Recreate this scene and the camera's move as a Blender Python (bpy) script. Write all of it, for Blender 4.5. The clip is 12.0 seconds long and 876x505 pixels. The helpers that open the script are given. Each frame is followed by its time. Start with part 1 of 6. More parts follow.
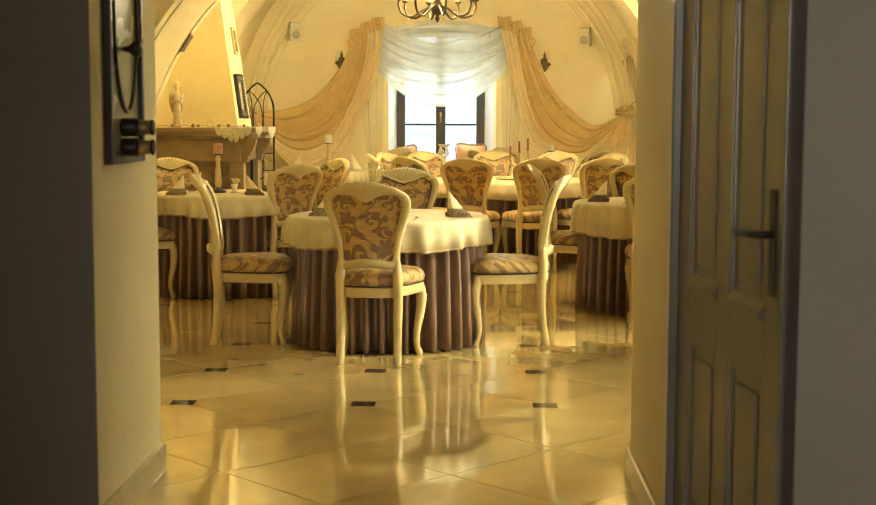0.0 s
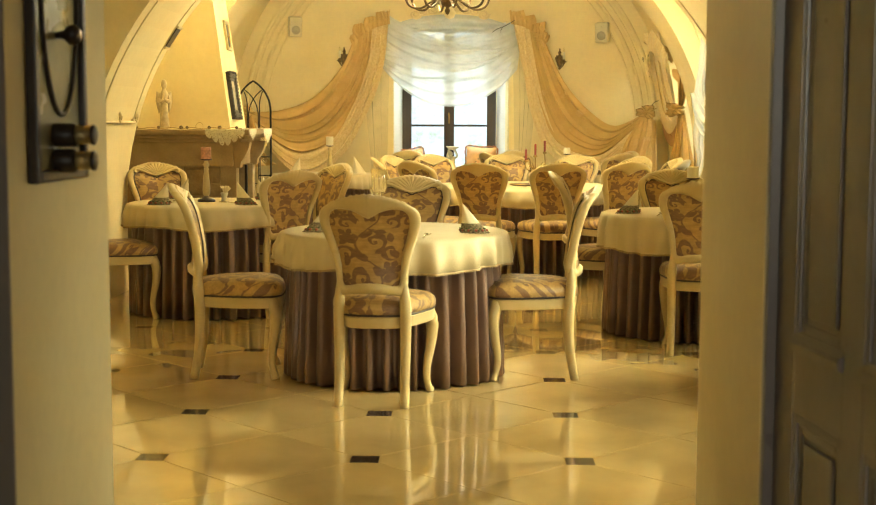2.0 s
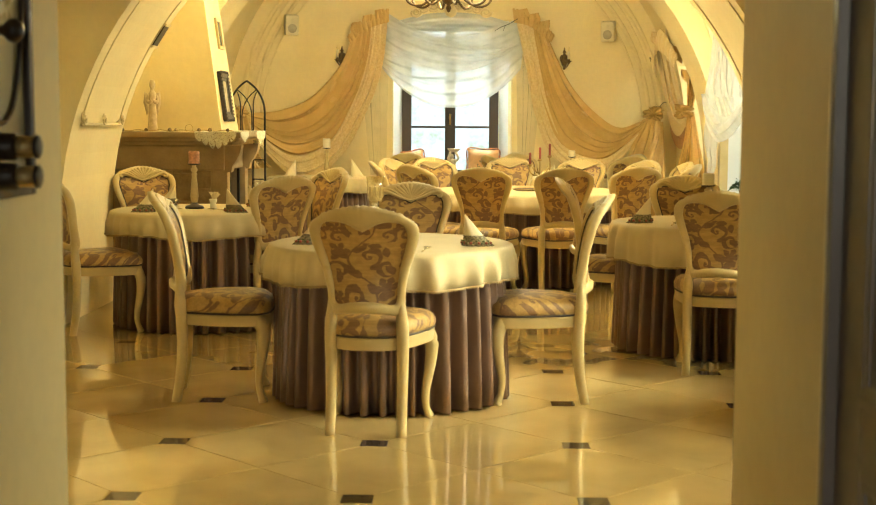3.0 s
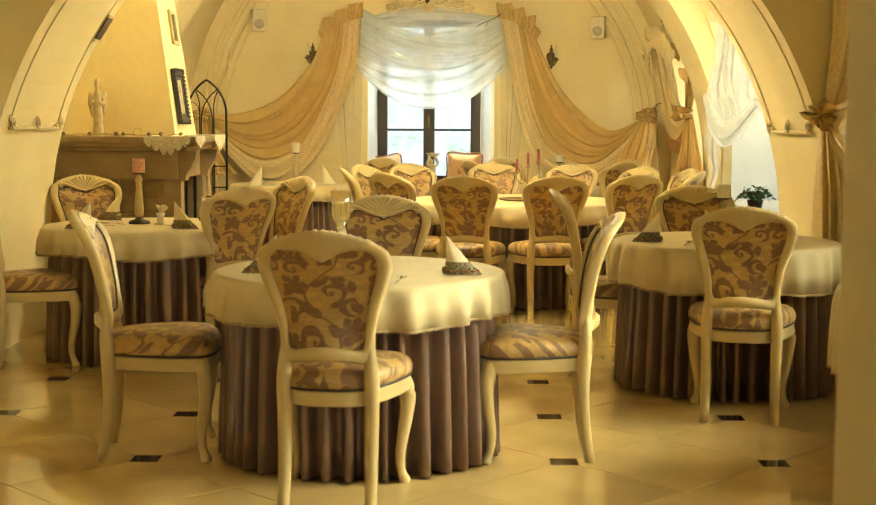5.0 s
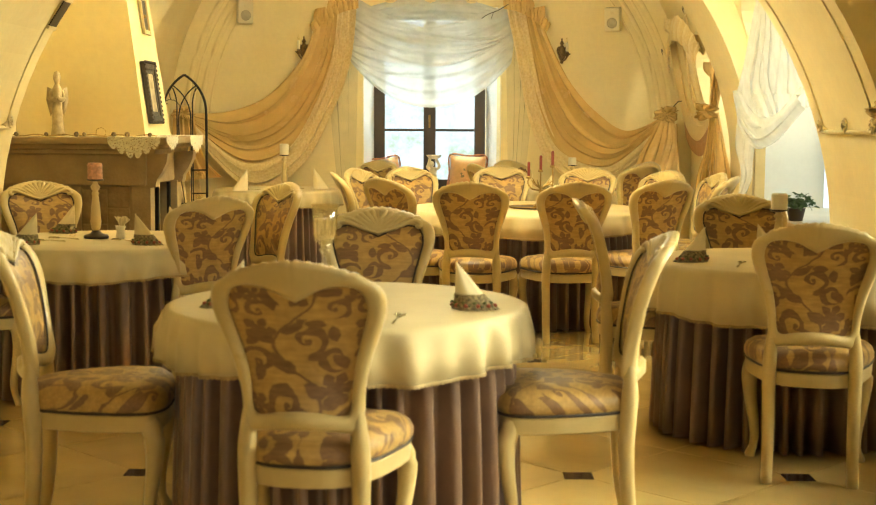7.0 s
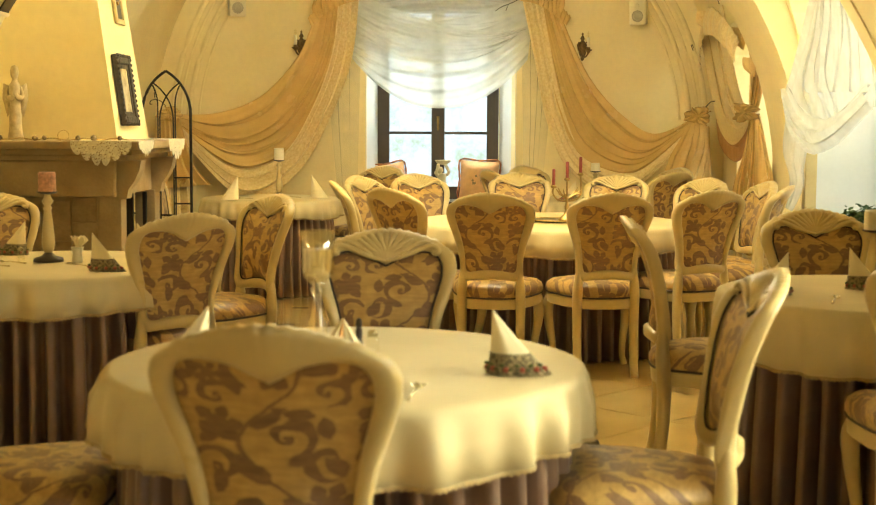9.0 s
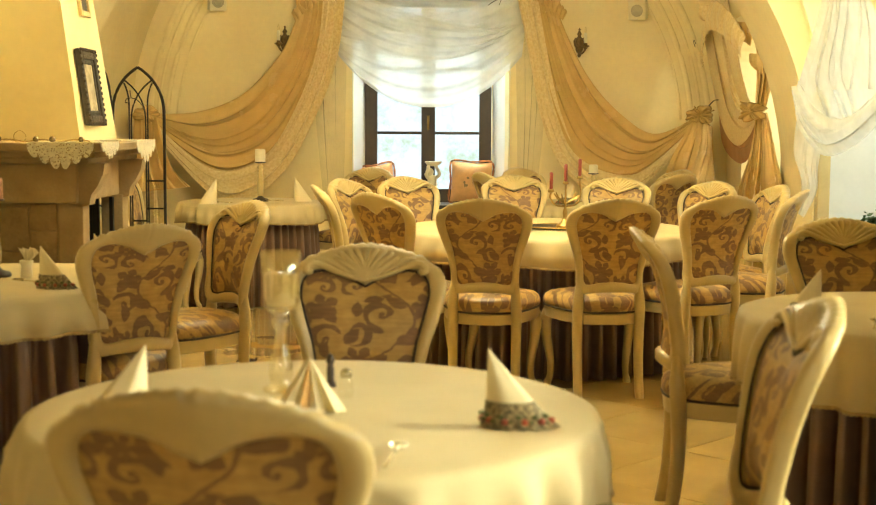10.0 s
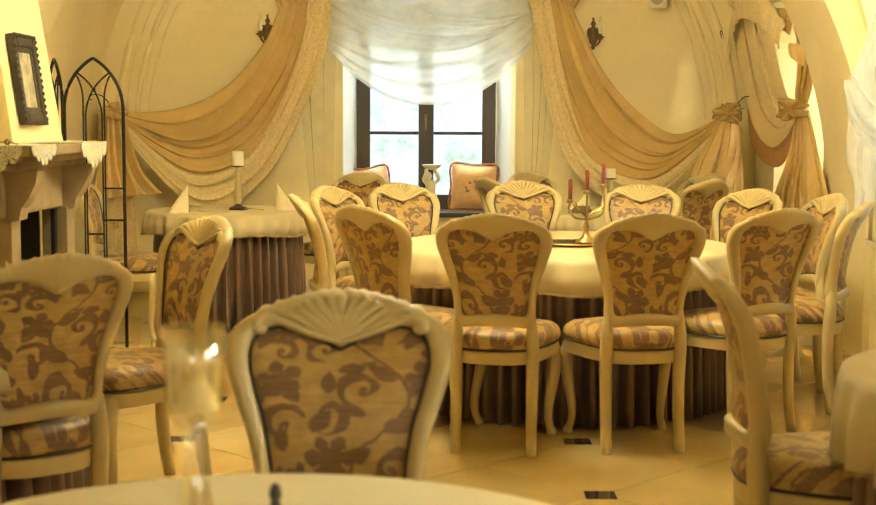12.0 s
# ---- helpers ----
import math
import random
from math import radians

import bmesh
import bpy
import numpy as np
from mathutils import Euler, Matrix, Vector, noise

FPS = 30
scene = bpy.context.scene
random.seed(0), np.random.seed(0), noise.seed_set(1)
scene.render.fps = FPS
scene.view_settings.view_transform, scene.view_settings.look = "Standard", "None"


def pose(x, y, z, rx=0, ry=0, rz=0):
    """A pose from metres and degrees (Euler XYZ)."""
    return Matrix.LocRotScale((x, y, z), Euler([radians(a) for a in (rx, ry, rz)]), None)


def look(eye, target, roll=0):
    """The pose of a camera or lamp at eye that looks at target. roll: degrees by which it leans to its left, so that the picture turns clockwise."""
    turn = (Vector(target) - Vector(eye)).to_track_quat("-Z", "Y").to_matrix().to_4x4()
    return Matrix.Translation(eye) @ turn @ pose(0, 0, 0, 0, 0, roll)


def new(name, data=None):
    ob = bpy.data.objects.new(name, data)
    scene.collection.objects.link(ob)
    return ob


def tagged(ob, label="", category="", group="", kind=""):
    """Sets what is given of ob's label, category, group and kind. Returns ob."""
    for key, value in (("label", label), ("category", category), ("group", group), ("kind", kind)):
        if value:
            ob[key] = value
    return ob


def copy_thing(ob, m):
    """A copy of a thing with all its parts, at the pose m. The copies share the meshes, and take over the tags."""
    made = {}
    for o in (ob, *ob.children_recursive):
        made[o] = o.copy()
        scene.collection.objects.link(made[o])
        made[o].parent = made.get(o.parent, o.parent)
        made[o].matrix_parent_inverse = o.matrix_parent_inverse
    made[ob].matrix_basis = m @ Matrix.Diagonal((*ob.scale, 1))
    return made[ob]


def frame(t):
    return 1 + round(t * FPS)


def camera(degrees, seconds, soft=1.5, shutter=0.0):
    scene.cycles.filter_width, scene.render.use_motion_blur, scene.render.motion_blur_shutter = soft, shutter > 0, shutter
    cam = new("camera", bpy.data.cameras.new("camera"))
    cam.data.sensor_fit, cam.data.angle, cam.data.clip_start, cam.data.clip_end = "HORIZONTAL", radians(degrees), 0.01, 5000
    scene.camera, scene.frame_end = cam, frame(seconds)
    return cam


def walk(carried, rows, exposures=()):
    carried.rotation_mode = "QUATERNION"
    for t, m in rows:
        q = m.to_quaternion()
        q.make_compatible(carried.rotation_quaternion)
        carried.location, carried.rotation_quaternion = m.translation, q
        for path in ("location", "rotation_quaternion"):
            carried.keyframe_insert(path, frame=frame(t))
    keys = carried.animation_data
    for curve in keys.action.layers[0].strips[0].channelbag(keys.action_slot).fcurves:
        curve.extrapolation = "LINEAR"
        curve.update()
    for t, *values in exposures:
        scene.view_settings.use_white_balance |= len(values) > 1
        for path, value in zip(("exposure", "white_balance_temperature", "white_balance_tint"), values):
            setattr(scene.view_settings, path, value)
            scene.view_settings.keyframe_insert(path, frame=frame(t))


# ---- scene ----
cam = camera(35.6, 12.0, soft=1.15)
cam.data.dof.use_dof, cam.data.dof.focus_distance, cam.data.dof.aperture_fstop = True, 11.5, 5.2
PATH = [
    (0, (0.484, -0.295, 1.322), (0.441, 1.696, 1.13), 0.2),
    (0.5, (0.461, -0.044, 1.324), (0.419, 1.946, 1.131), 0.1),
    (1, (0.449, 0.199, 1.328), (0.403, 2.189, 1.134), 0.1),
    (1.5, (0.439, 0.445, 1.33), (0.389, 2.435, 1.136), 0.2),
    (2, (0.42, 0.702, 1.339), (0.37, 2.692, 1.146), 0.2),
    (2.5, (0.406, 0.957, 1.347), (0.356, 2.947, 1.154), 0.3),
    (3, (0.41, 1.197, 1.363), (0.359, 3.187, 1.169), 0.3),
    (5, (0.389, 2.264, 1.374), (0.369, 4.255, 1.182), 0.3),
    (5.5, (0.39, 2.54, 1.37), (0.373, 4.53, 1.178), 0.3),
    (6, (0.377, 2.815, 1.365), (0.362, 4.806, 1.174), 0.3),
    (6.5, (0.37, 3.098, 1.365), (0.353, 5.089, 1.173), 0.3),
    (7, (0.35, 3.368, 1.362), (0.332, 5.359, 1.171), 0.3),
    (9, (0.272, 4.492, 1.355), (0.251, 6.484, 1.168), 0.3),
    (9.5, (0.271, 4.761, 1.361), (0.255, 6.752, 1.173), 0.4),
    (10, (0.28, 5.055, 1.359), (0.271, 7.046, 1.171), 0.3),
    (10.5, (0.297, 5.354, 1.357), (0.29, 7.345, 1.169), 0.2),
    (11, (0.291, 5.645, 1.356), (0.286, 7.636, 1.167), 0.2),
    (11.5, (0.271, 5.926, 1.358), (0.268, 7.917, 1.169), 0.4),
    (12, (0.261, 6.19, 1.358), (0.256, 8.181, 1.169), 0.3),
]
EXPOSURE, KELVIN, TINT = 1.58, 6500, -9
walk(cam, [(t, look(eye, target, roll)) for t, eye, target, roll in PATH],
     exposures=[(0.0, EXPOSURE + 0.25, KELVIN, TINT), (3.0, EXPOSURE + 0.14, KELVIN, TINT), (5.5, EXPOSURE + 0.07, KELVIN, TINT), (9.0, EXPOSURE + 0.07, KELVIN, TINT), (12.0, EXPOSURE + 0.08, KELVIN, TINT)])

# ---- world, daylight and lamps ----
world = bpy.data.worlds.new("sky")
scene.world = world
world.use_nodes = True
wn, wl = world.node_tree.nodes, world.node_tree.links
sky = wn.new("ShaderNodeTexSky")
sky.sky_type, sky.sun_disc = "NISHITA", False
sky.sun_elevation, sky.sun_rotation = radians(48), radians(255)
wl.new(sky.outputs[0], wn["Background"].inputs[0])
wn["Background"].inputs[1].default_value = 0.12


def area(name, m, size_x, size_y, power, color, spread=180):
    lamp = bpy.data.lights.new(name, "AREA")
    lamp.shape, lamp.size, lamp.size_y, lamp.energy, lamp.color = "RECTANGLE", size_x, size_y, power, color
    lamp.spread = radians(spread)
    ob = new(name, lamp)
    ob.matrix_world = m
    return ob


sun = bpy.data.lights.new("sun", "SUN")
sun.energy, sun.angle, sun.color = 2.5, radians(0.6), (1.0, 0.93, 0.82)
new("sun", sun).matrix_world = look((-40, -10, 45), (0, 12, 0))

XC = 0.14            # the room's middle line
Y0, Y1 = 4.75, 17.0  # the near and the far wall of the dining room
HALF, ZS, RV = 2.6, 1.25, 2.6   # half width, springing and radius of the vault
DAY, WARM = (1.0, 0.95, 0.86), (1.0, 0.88, 0.67)
# lamps added for daylight: first and middle in openings; near, far and end outdoors
# fill in an unseen, added window, for the front floor
area("unseen_window_fill", look((3.22, 6.25, 1.75), (0.2, 6.9, 0.0)), 1.3, 1.4, 8, WARM, 100)
# narrow beam added outdoors to brighten the front table
area("near_window_fill", look((4.0, 7.85, 2.35), (-0.6, 7.6, 0.6)), 1.6, 1.2, 17, WARM, 62)
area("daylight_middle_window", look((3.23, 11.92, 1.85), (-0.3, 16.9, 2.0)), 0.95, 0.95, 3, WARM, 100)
# added outdoors too, aimed in to brighten the far wall
area("far_window_fill", look((5.0, 13.7, 2.3), (0.6, 16.9, 1.7)), 1.4, 1.4, 14, WARM, 80)
area("daylight_end_window", look((0.13, 17.85, 3.1), (0.13, 16.6, 1.2)), 1.2, 0.8, 75, (0.97, 0.98, 0.97))
# fill lamp added behind the camera; the hall has no window here
area("hall_fill", look((1.0, -2.9, 1.8), (2.3, 3.8, 1.1)), 2.0, 1.6, 5.2, (1.0, 0.88, 0.80), 60)
# the lit chandelier
bulb = bpy.data.lights.new("chandelier_light", "POINT")
bulb.energy, bulb.color, bulb.shadow_soft_size = 72, (1.0, 0.85, 0.61), 0.3
new("chandelier_light", bulb).location = (0.21, 12.12, 2.62)


# ---- materials ----
def material(name, color, rough=0.6, metal=0.0, vary=0.12, scale=8.0, fine=90.0, bump=0.15, second=None, spec=0.5, rand=0.0, even=False):
    """A plain surface with stains at one scale and grain at another."""
    m = bpy.data.materials.new(name)
    m.use_nodes = True
    n, l = m.node_tree.nodes, m.node_tree.links
    b = n["Principled BSDF"]
    tex = n.new("ShaderNodeTexCoord")
    big = n.new("ShaderNodeTexNoise")
    big.inputs["Scale"].default_value, big.inputs["Detail"].default_value = scale, 5
    small = n.new("ShaderNodeTexNoise")
    small.inputs["Scale"].default_value, small.inputs["Detail"].default_value = fine, 3
    l.new(tex.outputs["Object"], big.inputs["Vector"])
    l.new(tex.outputs["Object"], small.inputs["Vector"])
    mix = n.new("ShaderNodeMix")
    mix.data_type = "RGBA"
    ramp = n.new("ShaderNodeMapRange")
    ramp.inputs[1].default_value, ramp.inputs[2].default_value = 0.35, 0.7
    l.new(big.outputs[0], ramp.inputs[0])
    other = second or tuple(c * (1 - 2.2 * vary) for c in color)
    mix.inputs[6].default_value, mix.inputs[7].default_value = (*color, 1), (*other, 1)
    l.new(ramp.outputs[0], mix.inputs[0])
    hue = n.new("ShaderNodeHueSaturation")
    val = n.new("ShaderNodeMapRange")
    val.inputs[3].default_value, val.inputs[4].default_value = 1 - vary, 1 + vary
    l.new(small.outputs[0], val.inputs[0])
    last = val.outputs[0]
    if rand:
        info = n.new("ShaderNodeObjectInfo")
        r = n.new("ShaderNodeMapRange")
        r.inputs[3].default_value, r.inputs[4].default_value = 1 - rand, 1 + rand
        l.new(info.outputs["Random"], r.inputs[0])
        mul = n.new("ShaderNodeMath")
        mul.operation = "MULTIPLY"
        l.new(last, mul.inputs[0])
        l.new(r.outputs[0], mul.inputs[1])
        last = mul.outputs[0]
    l.new(last, hue.inputs["Value"])
    l.new(mix.outputs[2], hue.inputs["Color"])
    l.new(hue.outputs[0], b.inputs["Base Color"])
    rr = n.new("ShaderNodeMapRange")
    low, high = (rough * 0.8, rough * 1.3) if even else (max(0.02, rough - 0.08), min(1, rough + 0.1))
    rr.inputs[3].default_value, rr.inputs[4].default_value = low, high
    l.new(big.outputs[0], rr.inputs[0])
    l.new(rr.outputs[0], b.inputs["Roughness"])
    b.inputs["Metallic"].default_value = metal
    b.inputs["Specular IOR Level"].default_value = spec
    if bump:
        bp = n.new("ShaderNodeBump")
        bp.inputs["Strength"].default_value, bp.inputs["Distance"].default_value = bump, 0.01
        l.new(small.outputs[0], bp.inputs["Height"])
        l.new(bp.outputs[0], b.inputs["Normal"])
    return m


PLASTER = material("yellow cream plaster", (0.86, 0.735, 0.43), 0.75, vary=0.05, scale=1.6, fine=22, bump=0.12, second=(0.80, 0.66, 0.35))
# the hall's dimness is put into this darker plaster colour
HALL_DIM = material("dimmed hall plaster", (0.40, 0.345, 0.285), 0.8, vary=0.05, scale=1.5, fine=25, bump=0.1)
STUCCO = material("gilded stucco", (0.80, 0.66, 0.38), 0.5, vary=0.06, scale=14, fine=60, bump=0.1)
CREAM = material("cream lacquered wood", (0.62, 0.485, 0.235), 0.30, vary=0.04, scale=6, fine=70, bump=0.03, second=(0.54, 0.41, 0.185))
PIPING = material("dark piping", (0.05, 0.035, 0.025), 0.5, vary=0.1)
LINEN = material("ivory tablecloth linen", (0.66, 0.545, 0.31), 0.7, vary=0.03, scale=5, fine=260, bump=0.1)
NAPKIN = material("ivory paper napkin", (0.83, 0.72, 0.47), 0.75, vary=0.02, scale=9, fine=200, bump=0.04)
SKIRT = material("brown satin skirt", (0.255, 0.160, 0.108), 0.33, metal=0.2, vary=0.1, scale=4, fine=160, bump=0.05, second=(0.18, 0.112, 0.08))
DRAPE = material("gold satin drape", (0.75, 0.515, 0.21), 0.24, vary=0.06, scale=5, fine=120, bump=0.05, second=(0.66, 0.44, 0.165))
DRAPE_LIGHT = material("pale damask drape", (0.86, 0.70, 0.39), 0.34, vary=0.05, scale=48, fine=140, bump=0.08, second=(0.72, 0.54, 0.26))
# light shows through the pale cloth
n, l = DRAPE_LIGHT.node_tree.nodes, DRAPE_LIGHT.node_tree.links
glow_through, cloth_mix = n.new("ShaderNodeBsdfTranslucent"), n.new("ShaderNodeMixShader")
l.new(n["Principled BSDF"].inputs["Base Color"].links[0].from_socket, glow_through.inputs[0])
cloth_mix.inputs[0].default_value = 0.4
l.new(n["Principled BSDF"].outputs[0], cloth_mix.inputs[1])
l.new(glow_through.outputs[0], cloth_mix.inputs[2])
l.new(cloth_mix.outputs[0], n["Material Output"].inputs[0])
DARKWOOD = material("dark stained wood", (0.052, 0.033, 0.022), 0.38, vary=0.15, scale=3, fine=40, bump=0.08)
DOORPAINT = material("dark door paint", (0.150, 0.122, 0.105), 0.30, vary=0.1, scale=3, fine=40, bump=0.05)
STONE = material("carved sandstone", (0.40, 0.295, 0.155), 0.8, vary=0.10, scale=7, fine=60, bump=0.3, second=(0.31, 0.22, 0.11))
IRON = material("black wrought iron", (0.03, 0.025, 0.02), 0.5, metal=0.6, vary=0.1)
BRASS = material("aged brass", (0.45, 0.30, 0.10), 0.35, metal=0.9, vary=0.12, scale=30)
WAX = material("ivory wax", (0.85, 0.78, 0.60), 0.5, vary=0.03, bump=0.02)
PINKWAX = material("salmon wax", (0.72, 0.36, 0.22), 0.55, vary=0.2, scale=60, fine=200, bump=0.2)
REDWAX = material("dark red wax", (0.30, 0.05, 0.035), 0.45, vary=0.06, bump=0.02)
PORCELAIN = material("ivory porcelain", (0.80, 0.74, 0.58), 0.3, vary=0.04, bump=0.02)
WHITE = material("white window paint", (0.82, 0.82, 0.80), 0.5, vary=0.03, scale=3, fine=40, bump=0.05)
PLASTIC = material("ivory speaker plastic", (0.74, 0.66, 0.44), 0.45, vary=0.03, bump=0.02)
CHARCOAL = material("black lining", (0.02, 0.018, 0.016), 0.9, vary=0.2)

for cloth_mat, share in ((DRAPE, 0.05), (DRAPE_LIGHT, 0.05)):
    # daylight shows through the cloth
    n, l = cloth_mat.node_tree.nodes, cloth_mat.node_tree.links
    thin, both = n.new("ShaderNodeBsdfTranslucent"), n.new("ShaderNodeMixShader")
    thin.inputs[0].default_value, both.inputs[0].default_value = (0.82, 0.70, 0.44, 1), share
    l.new(n["Principled BSDF"].outputs[0], both.inputs[1])
    l.new(thin.outputs[0], both.inputs[2])
    l.new(both.outputs[0], n["Material Output"].inputs[0])


# ---- building helpers ----
def mesh_object(name, bm, mat, smooth=False):
    me = bpy.data.meshes.new(name)
    bmesh.ops.recalc_face_normals(bm, faces=bm.faces[:])
    bm.to_mesh(me)
    bm.free()
    if mat:
        me.materials.append(mat)
    if smooth:
        me.polygons.foreach_set("use_smooth", [True] * len(me.polygons))
    return new(name, me)


def part(name, bm, mat, parent, label="", smooth=False):
    ob = mesh_object(name, bm, mat, smooth)
    ob.parent = parent
    return tagged(ob, label)


def thing(name, label, category, m=None, group=""):
    ob = new(name)
    ob.empty_display_size = 0.1
    if m:
        ob.matrix_world = m
    return tagged(ob, label, category, group)


def structure(ob, label="", category=""):
    return tagged(ob, label, category, kind="structure")


def box(bm, x0, x1, y0, y1, z0, z1, bevel=0.0):
    r = bmesh.ops.create_cube(bm, size=1.0)
    vs = r["verts"]
    for v in vs:
        v.co = ((x0 + x1) / 2 + v.co.x * (x1 - x0), (y0 + y1) / 2 + v.co.y * (y1 - y0), (z0 + z1) / 2 + v.co.z * (z1 - z0))
    if bevel:
        es = list({e for v in vs for e in v.link_edges})
        bmesh.ops.bevel(bm, geom=es, offset=bevel, segments=2, affect="EDGES", profile=0.6)
    return bm


def boxes(*rows, bevel=0.0):
    bm = bmesh.new()
    for r in rows:
        box(bm, *r, bevel=bevel)
    return bm


def lathe(profile, n=20, bm=None, at=(0, 0, 0)):
    """A turned solid from (radius, height) pairs."""
    bm = bm or bmesh.new()
    rings = []
    for r, z in profile:
        rings.append([bm.verts.new((at[0] + r * math.cos(2 * math.pi * i / n), at[1] + r * math.sin(2 * math.pi * i / n), at[2] + z)) for i in range(n)])
    for a, b in zip(rings, rings[1:]):
        for i in range(n):
            bm.faces.new((a[i], a[(i + 1) % n], b[(i + 1) % n], b[i]))
    bm.faces.new(rings[0][::-1])
    bm.faces.new(rings[-1])
    return bm


def spline(points, per=6, closed=False):
    """A smooth line through the points."""
    p = [Vector(q) for q in points]
    n = len(p)
    out = []
    for i in range(n if closed else n - 1):
        if closed:
            a, b, c, d = p[i - 1], p[i], p[(i + 1) % n], p[(i + 2) % n]
        else:
            a, b, c, d = p[max(i - 1, 0)], p[i], p[i + 1], p[min(i + 2, n - 1)]
        for k in range(per):
            t = k / per
            out.append(0.5 * (2 * b + (c - a) * t + (2 * a - 5 * b + 4 * c - d) * t * t + (3 * b - a - 3 * c + d) * t ** 3))
    if not closed:
        out.append(p[-1])
    return out


def tube(points, radius, sides=6, bm=None, closed=False, flat=1.0):
    """A rod along the points; radius may be a number or a list."""
    bm = bm or bmesh.new()
    p = [Vector(q) for q in points]
    n = len(p)
    rings = []
    up = Vector((0, 0, 1))
    for i, q in enumerate(p):
        a = p[i - 1] if (i or closed) else p[i]
        b = p[(i + 1) % n] if (i < n - 1 or closed) else p[i]
        d = (b - a).normalized()
        ref = up if abs(d.z) < 0.95 else Vector((0, 1, 0))
        s = d.cross(ref).normalized()
        u = s.cross(d)
        r = radius[i] if isinstance(radius, (list, tuple)) else radius
        rings.append([bm.verts.new(q + s * (r * math.cos(2 * math.pi * k / sides)) + u * (r * flat * math.sin(2 * math.pi * k / sides))) for k in range(sides)])
    for i in range(n if closed else n - 1):
        a, b = rings[i], rings[(i + 1) % n]
        for k in range(sides):
            bm.faces.new((a[k], a[(k + 1) % sides], b[(k + 1) % sides], b[k]))
    if not closed:
        bm.faces.new(rings[0][::-1])
        bm.faces.new(rings[-1])
    return bm


def prism(outline, y0, y1, bm=None):
    """A solid from an outline of (x, z), between y0 and y1."""
    bm = bm or bmesh.new()
    a = [bm.verts.new((x, y0, z)) for x, z in outline]
    b = [bm.verts.new((x, y1, z)) for x, z in outline]
    n = len(outline)
    bm.faces.new(a)
    bm.faces.new(b[::-1])
    for i in range(n):
        bm.faces.new((a[i], b[i], b[(i + 1) % n], a[(i + 1) % n]))
    return bm


def arc(cx, cz, r, a0, a1, n=32):
    return [(cx + r * math.cos(radians(a0 + (a1 - a0) * i / n)), cz + r * math.sin(radians(a0 + (a1 - a0) * i / n))) for i in range(n + 1)]


def carve(ob, cutters):
    """Cuts openings through ob."""
    for bm in cutters:
        tool = mesh_object("cutter", bm.copy(), None)
        mod = ob.modifiers.new("cut", "BOOLEAN")
        mod.operation, mod.object, mod.solver = "DIFFERENCE", tool, "EXACT"
        me = bpy.data.meshes.new_from_object(ob.evaluated_get(bpy.context.evaluated_depsgraph_get()))
        ob.modifiers.clear()
        ob.data = me
        bpy.data.objects.remove(tool)
    return ob


# ---- the room ----
floor = structure(mesh_object("floor", boxes((XC - 3.4, XC + 3.6, -3.0, 17.4, -0.30, -0.012)), material("tile grout", (0.36, 0.27, 0.13), 0.6, vary=0.1)), "polished cream tile floor with small dark inserts", "floor")


def window_cutter(yc, w, z0, z1, x0=2.0, x1=4.2):
    """An opening with an arched head through the right wall."""
    h = w / 2
    pts = [(yc - h, z0), (yc + h, z0)] + [(yc + h * math.cos(radians(a)), z1 - 0.32 + 0.32 * math.sin(radians(a))) for a in range(0, 181, 15)]
    bm = bmesh.new()
    a = [bm.verts.new((x0, y, z)) for y, z in pts]
    b = [bm.verts.new((x1, y, z)) for y, z in pts]
    bm.faces.new(a)
    bm.faces.new(b[::-1])
    for i in range(len(pts)):
        j = (i + 1) % len(pts)
        bm.faces.new((a[i], b[i], b[j], a[j]))
    bmesh.ops.recalc_face_normals(bm, faces=bm.faces[:])
    return bm


# the last opening is unseen, added to let light onto the near floor
WINDOWS = [(8.2, 1.6, 0.82, 2.45), (12.68, 2.56, 0.70, 2.45), (15.74, 1.32, 0.60, 2.20), (6.1, 1.5, 0.82, 2.45)]
cutters = [window_cutter(*w) for w in WINDOWS]
wall_right = structure(mesh_object("wall_right", boxes((XC + HALF, XC + HALF + 0.5, Y0, Y1, 0, ZS)), PLASTER), "yellow cream plastered wall with deep window niches", "wall")
wall_left = structure(mesh_object("wall_left", boxes((XC - HALF - 0.5, XC - HALF, Y0, Y1, 0, ZS)), PLASTER), "yellow cream plastered wall", "wall")
vault = prism(arc(XC, ZS, RV, 0, 180, 48) + arc(XC, ZS, RV + 0.5, 180, 0, 48), Y0, Y1)
ceiling = structure(mesh_object("ceiling", vault, PLASTER), "yellow cream plastered barrel vault", "ceiling")
carve(wall_right, cutters)
carve(ceiling, cutters)
for c in cutters:
    c.free()

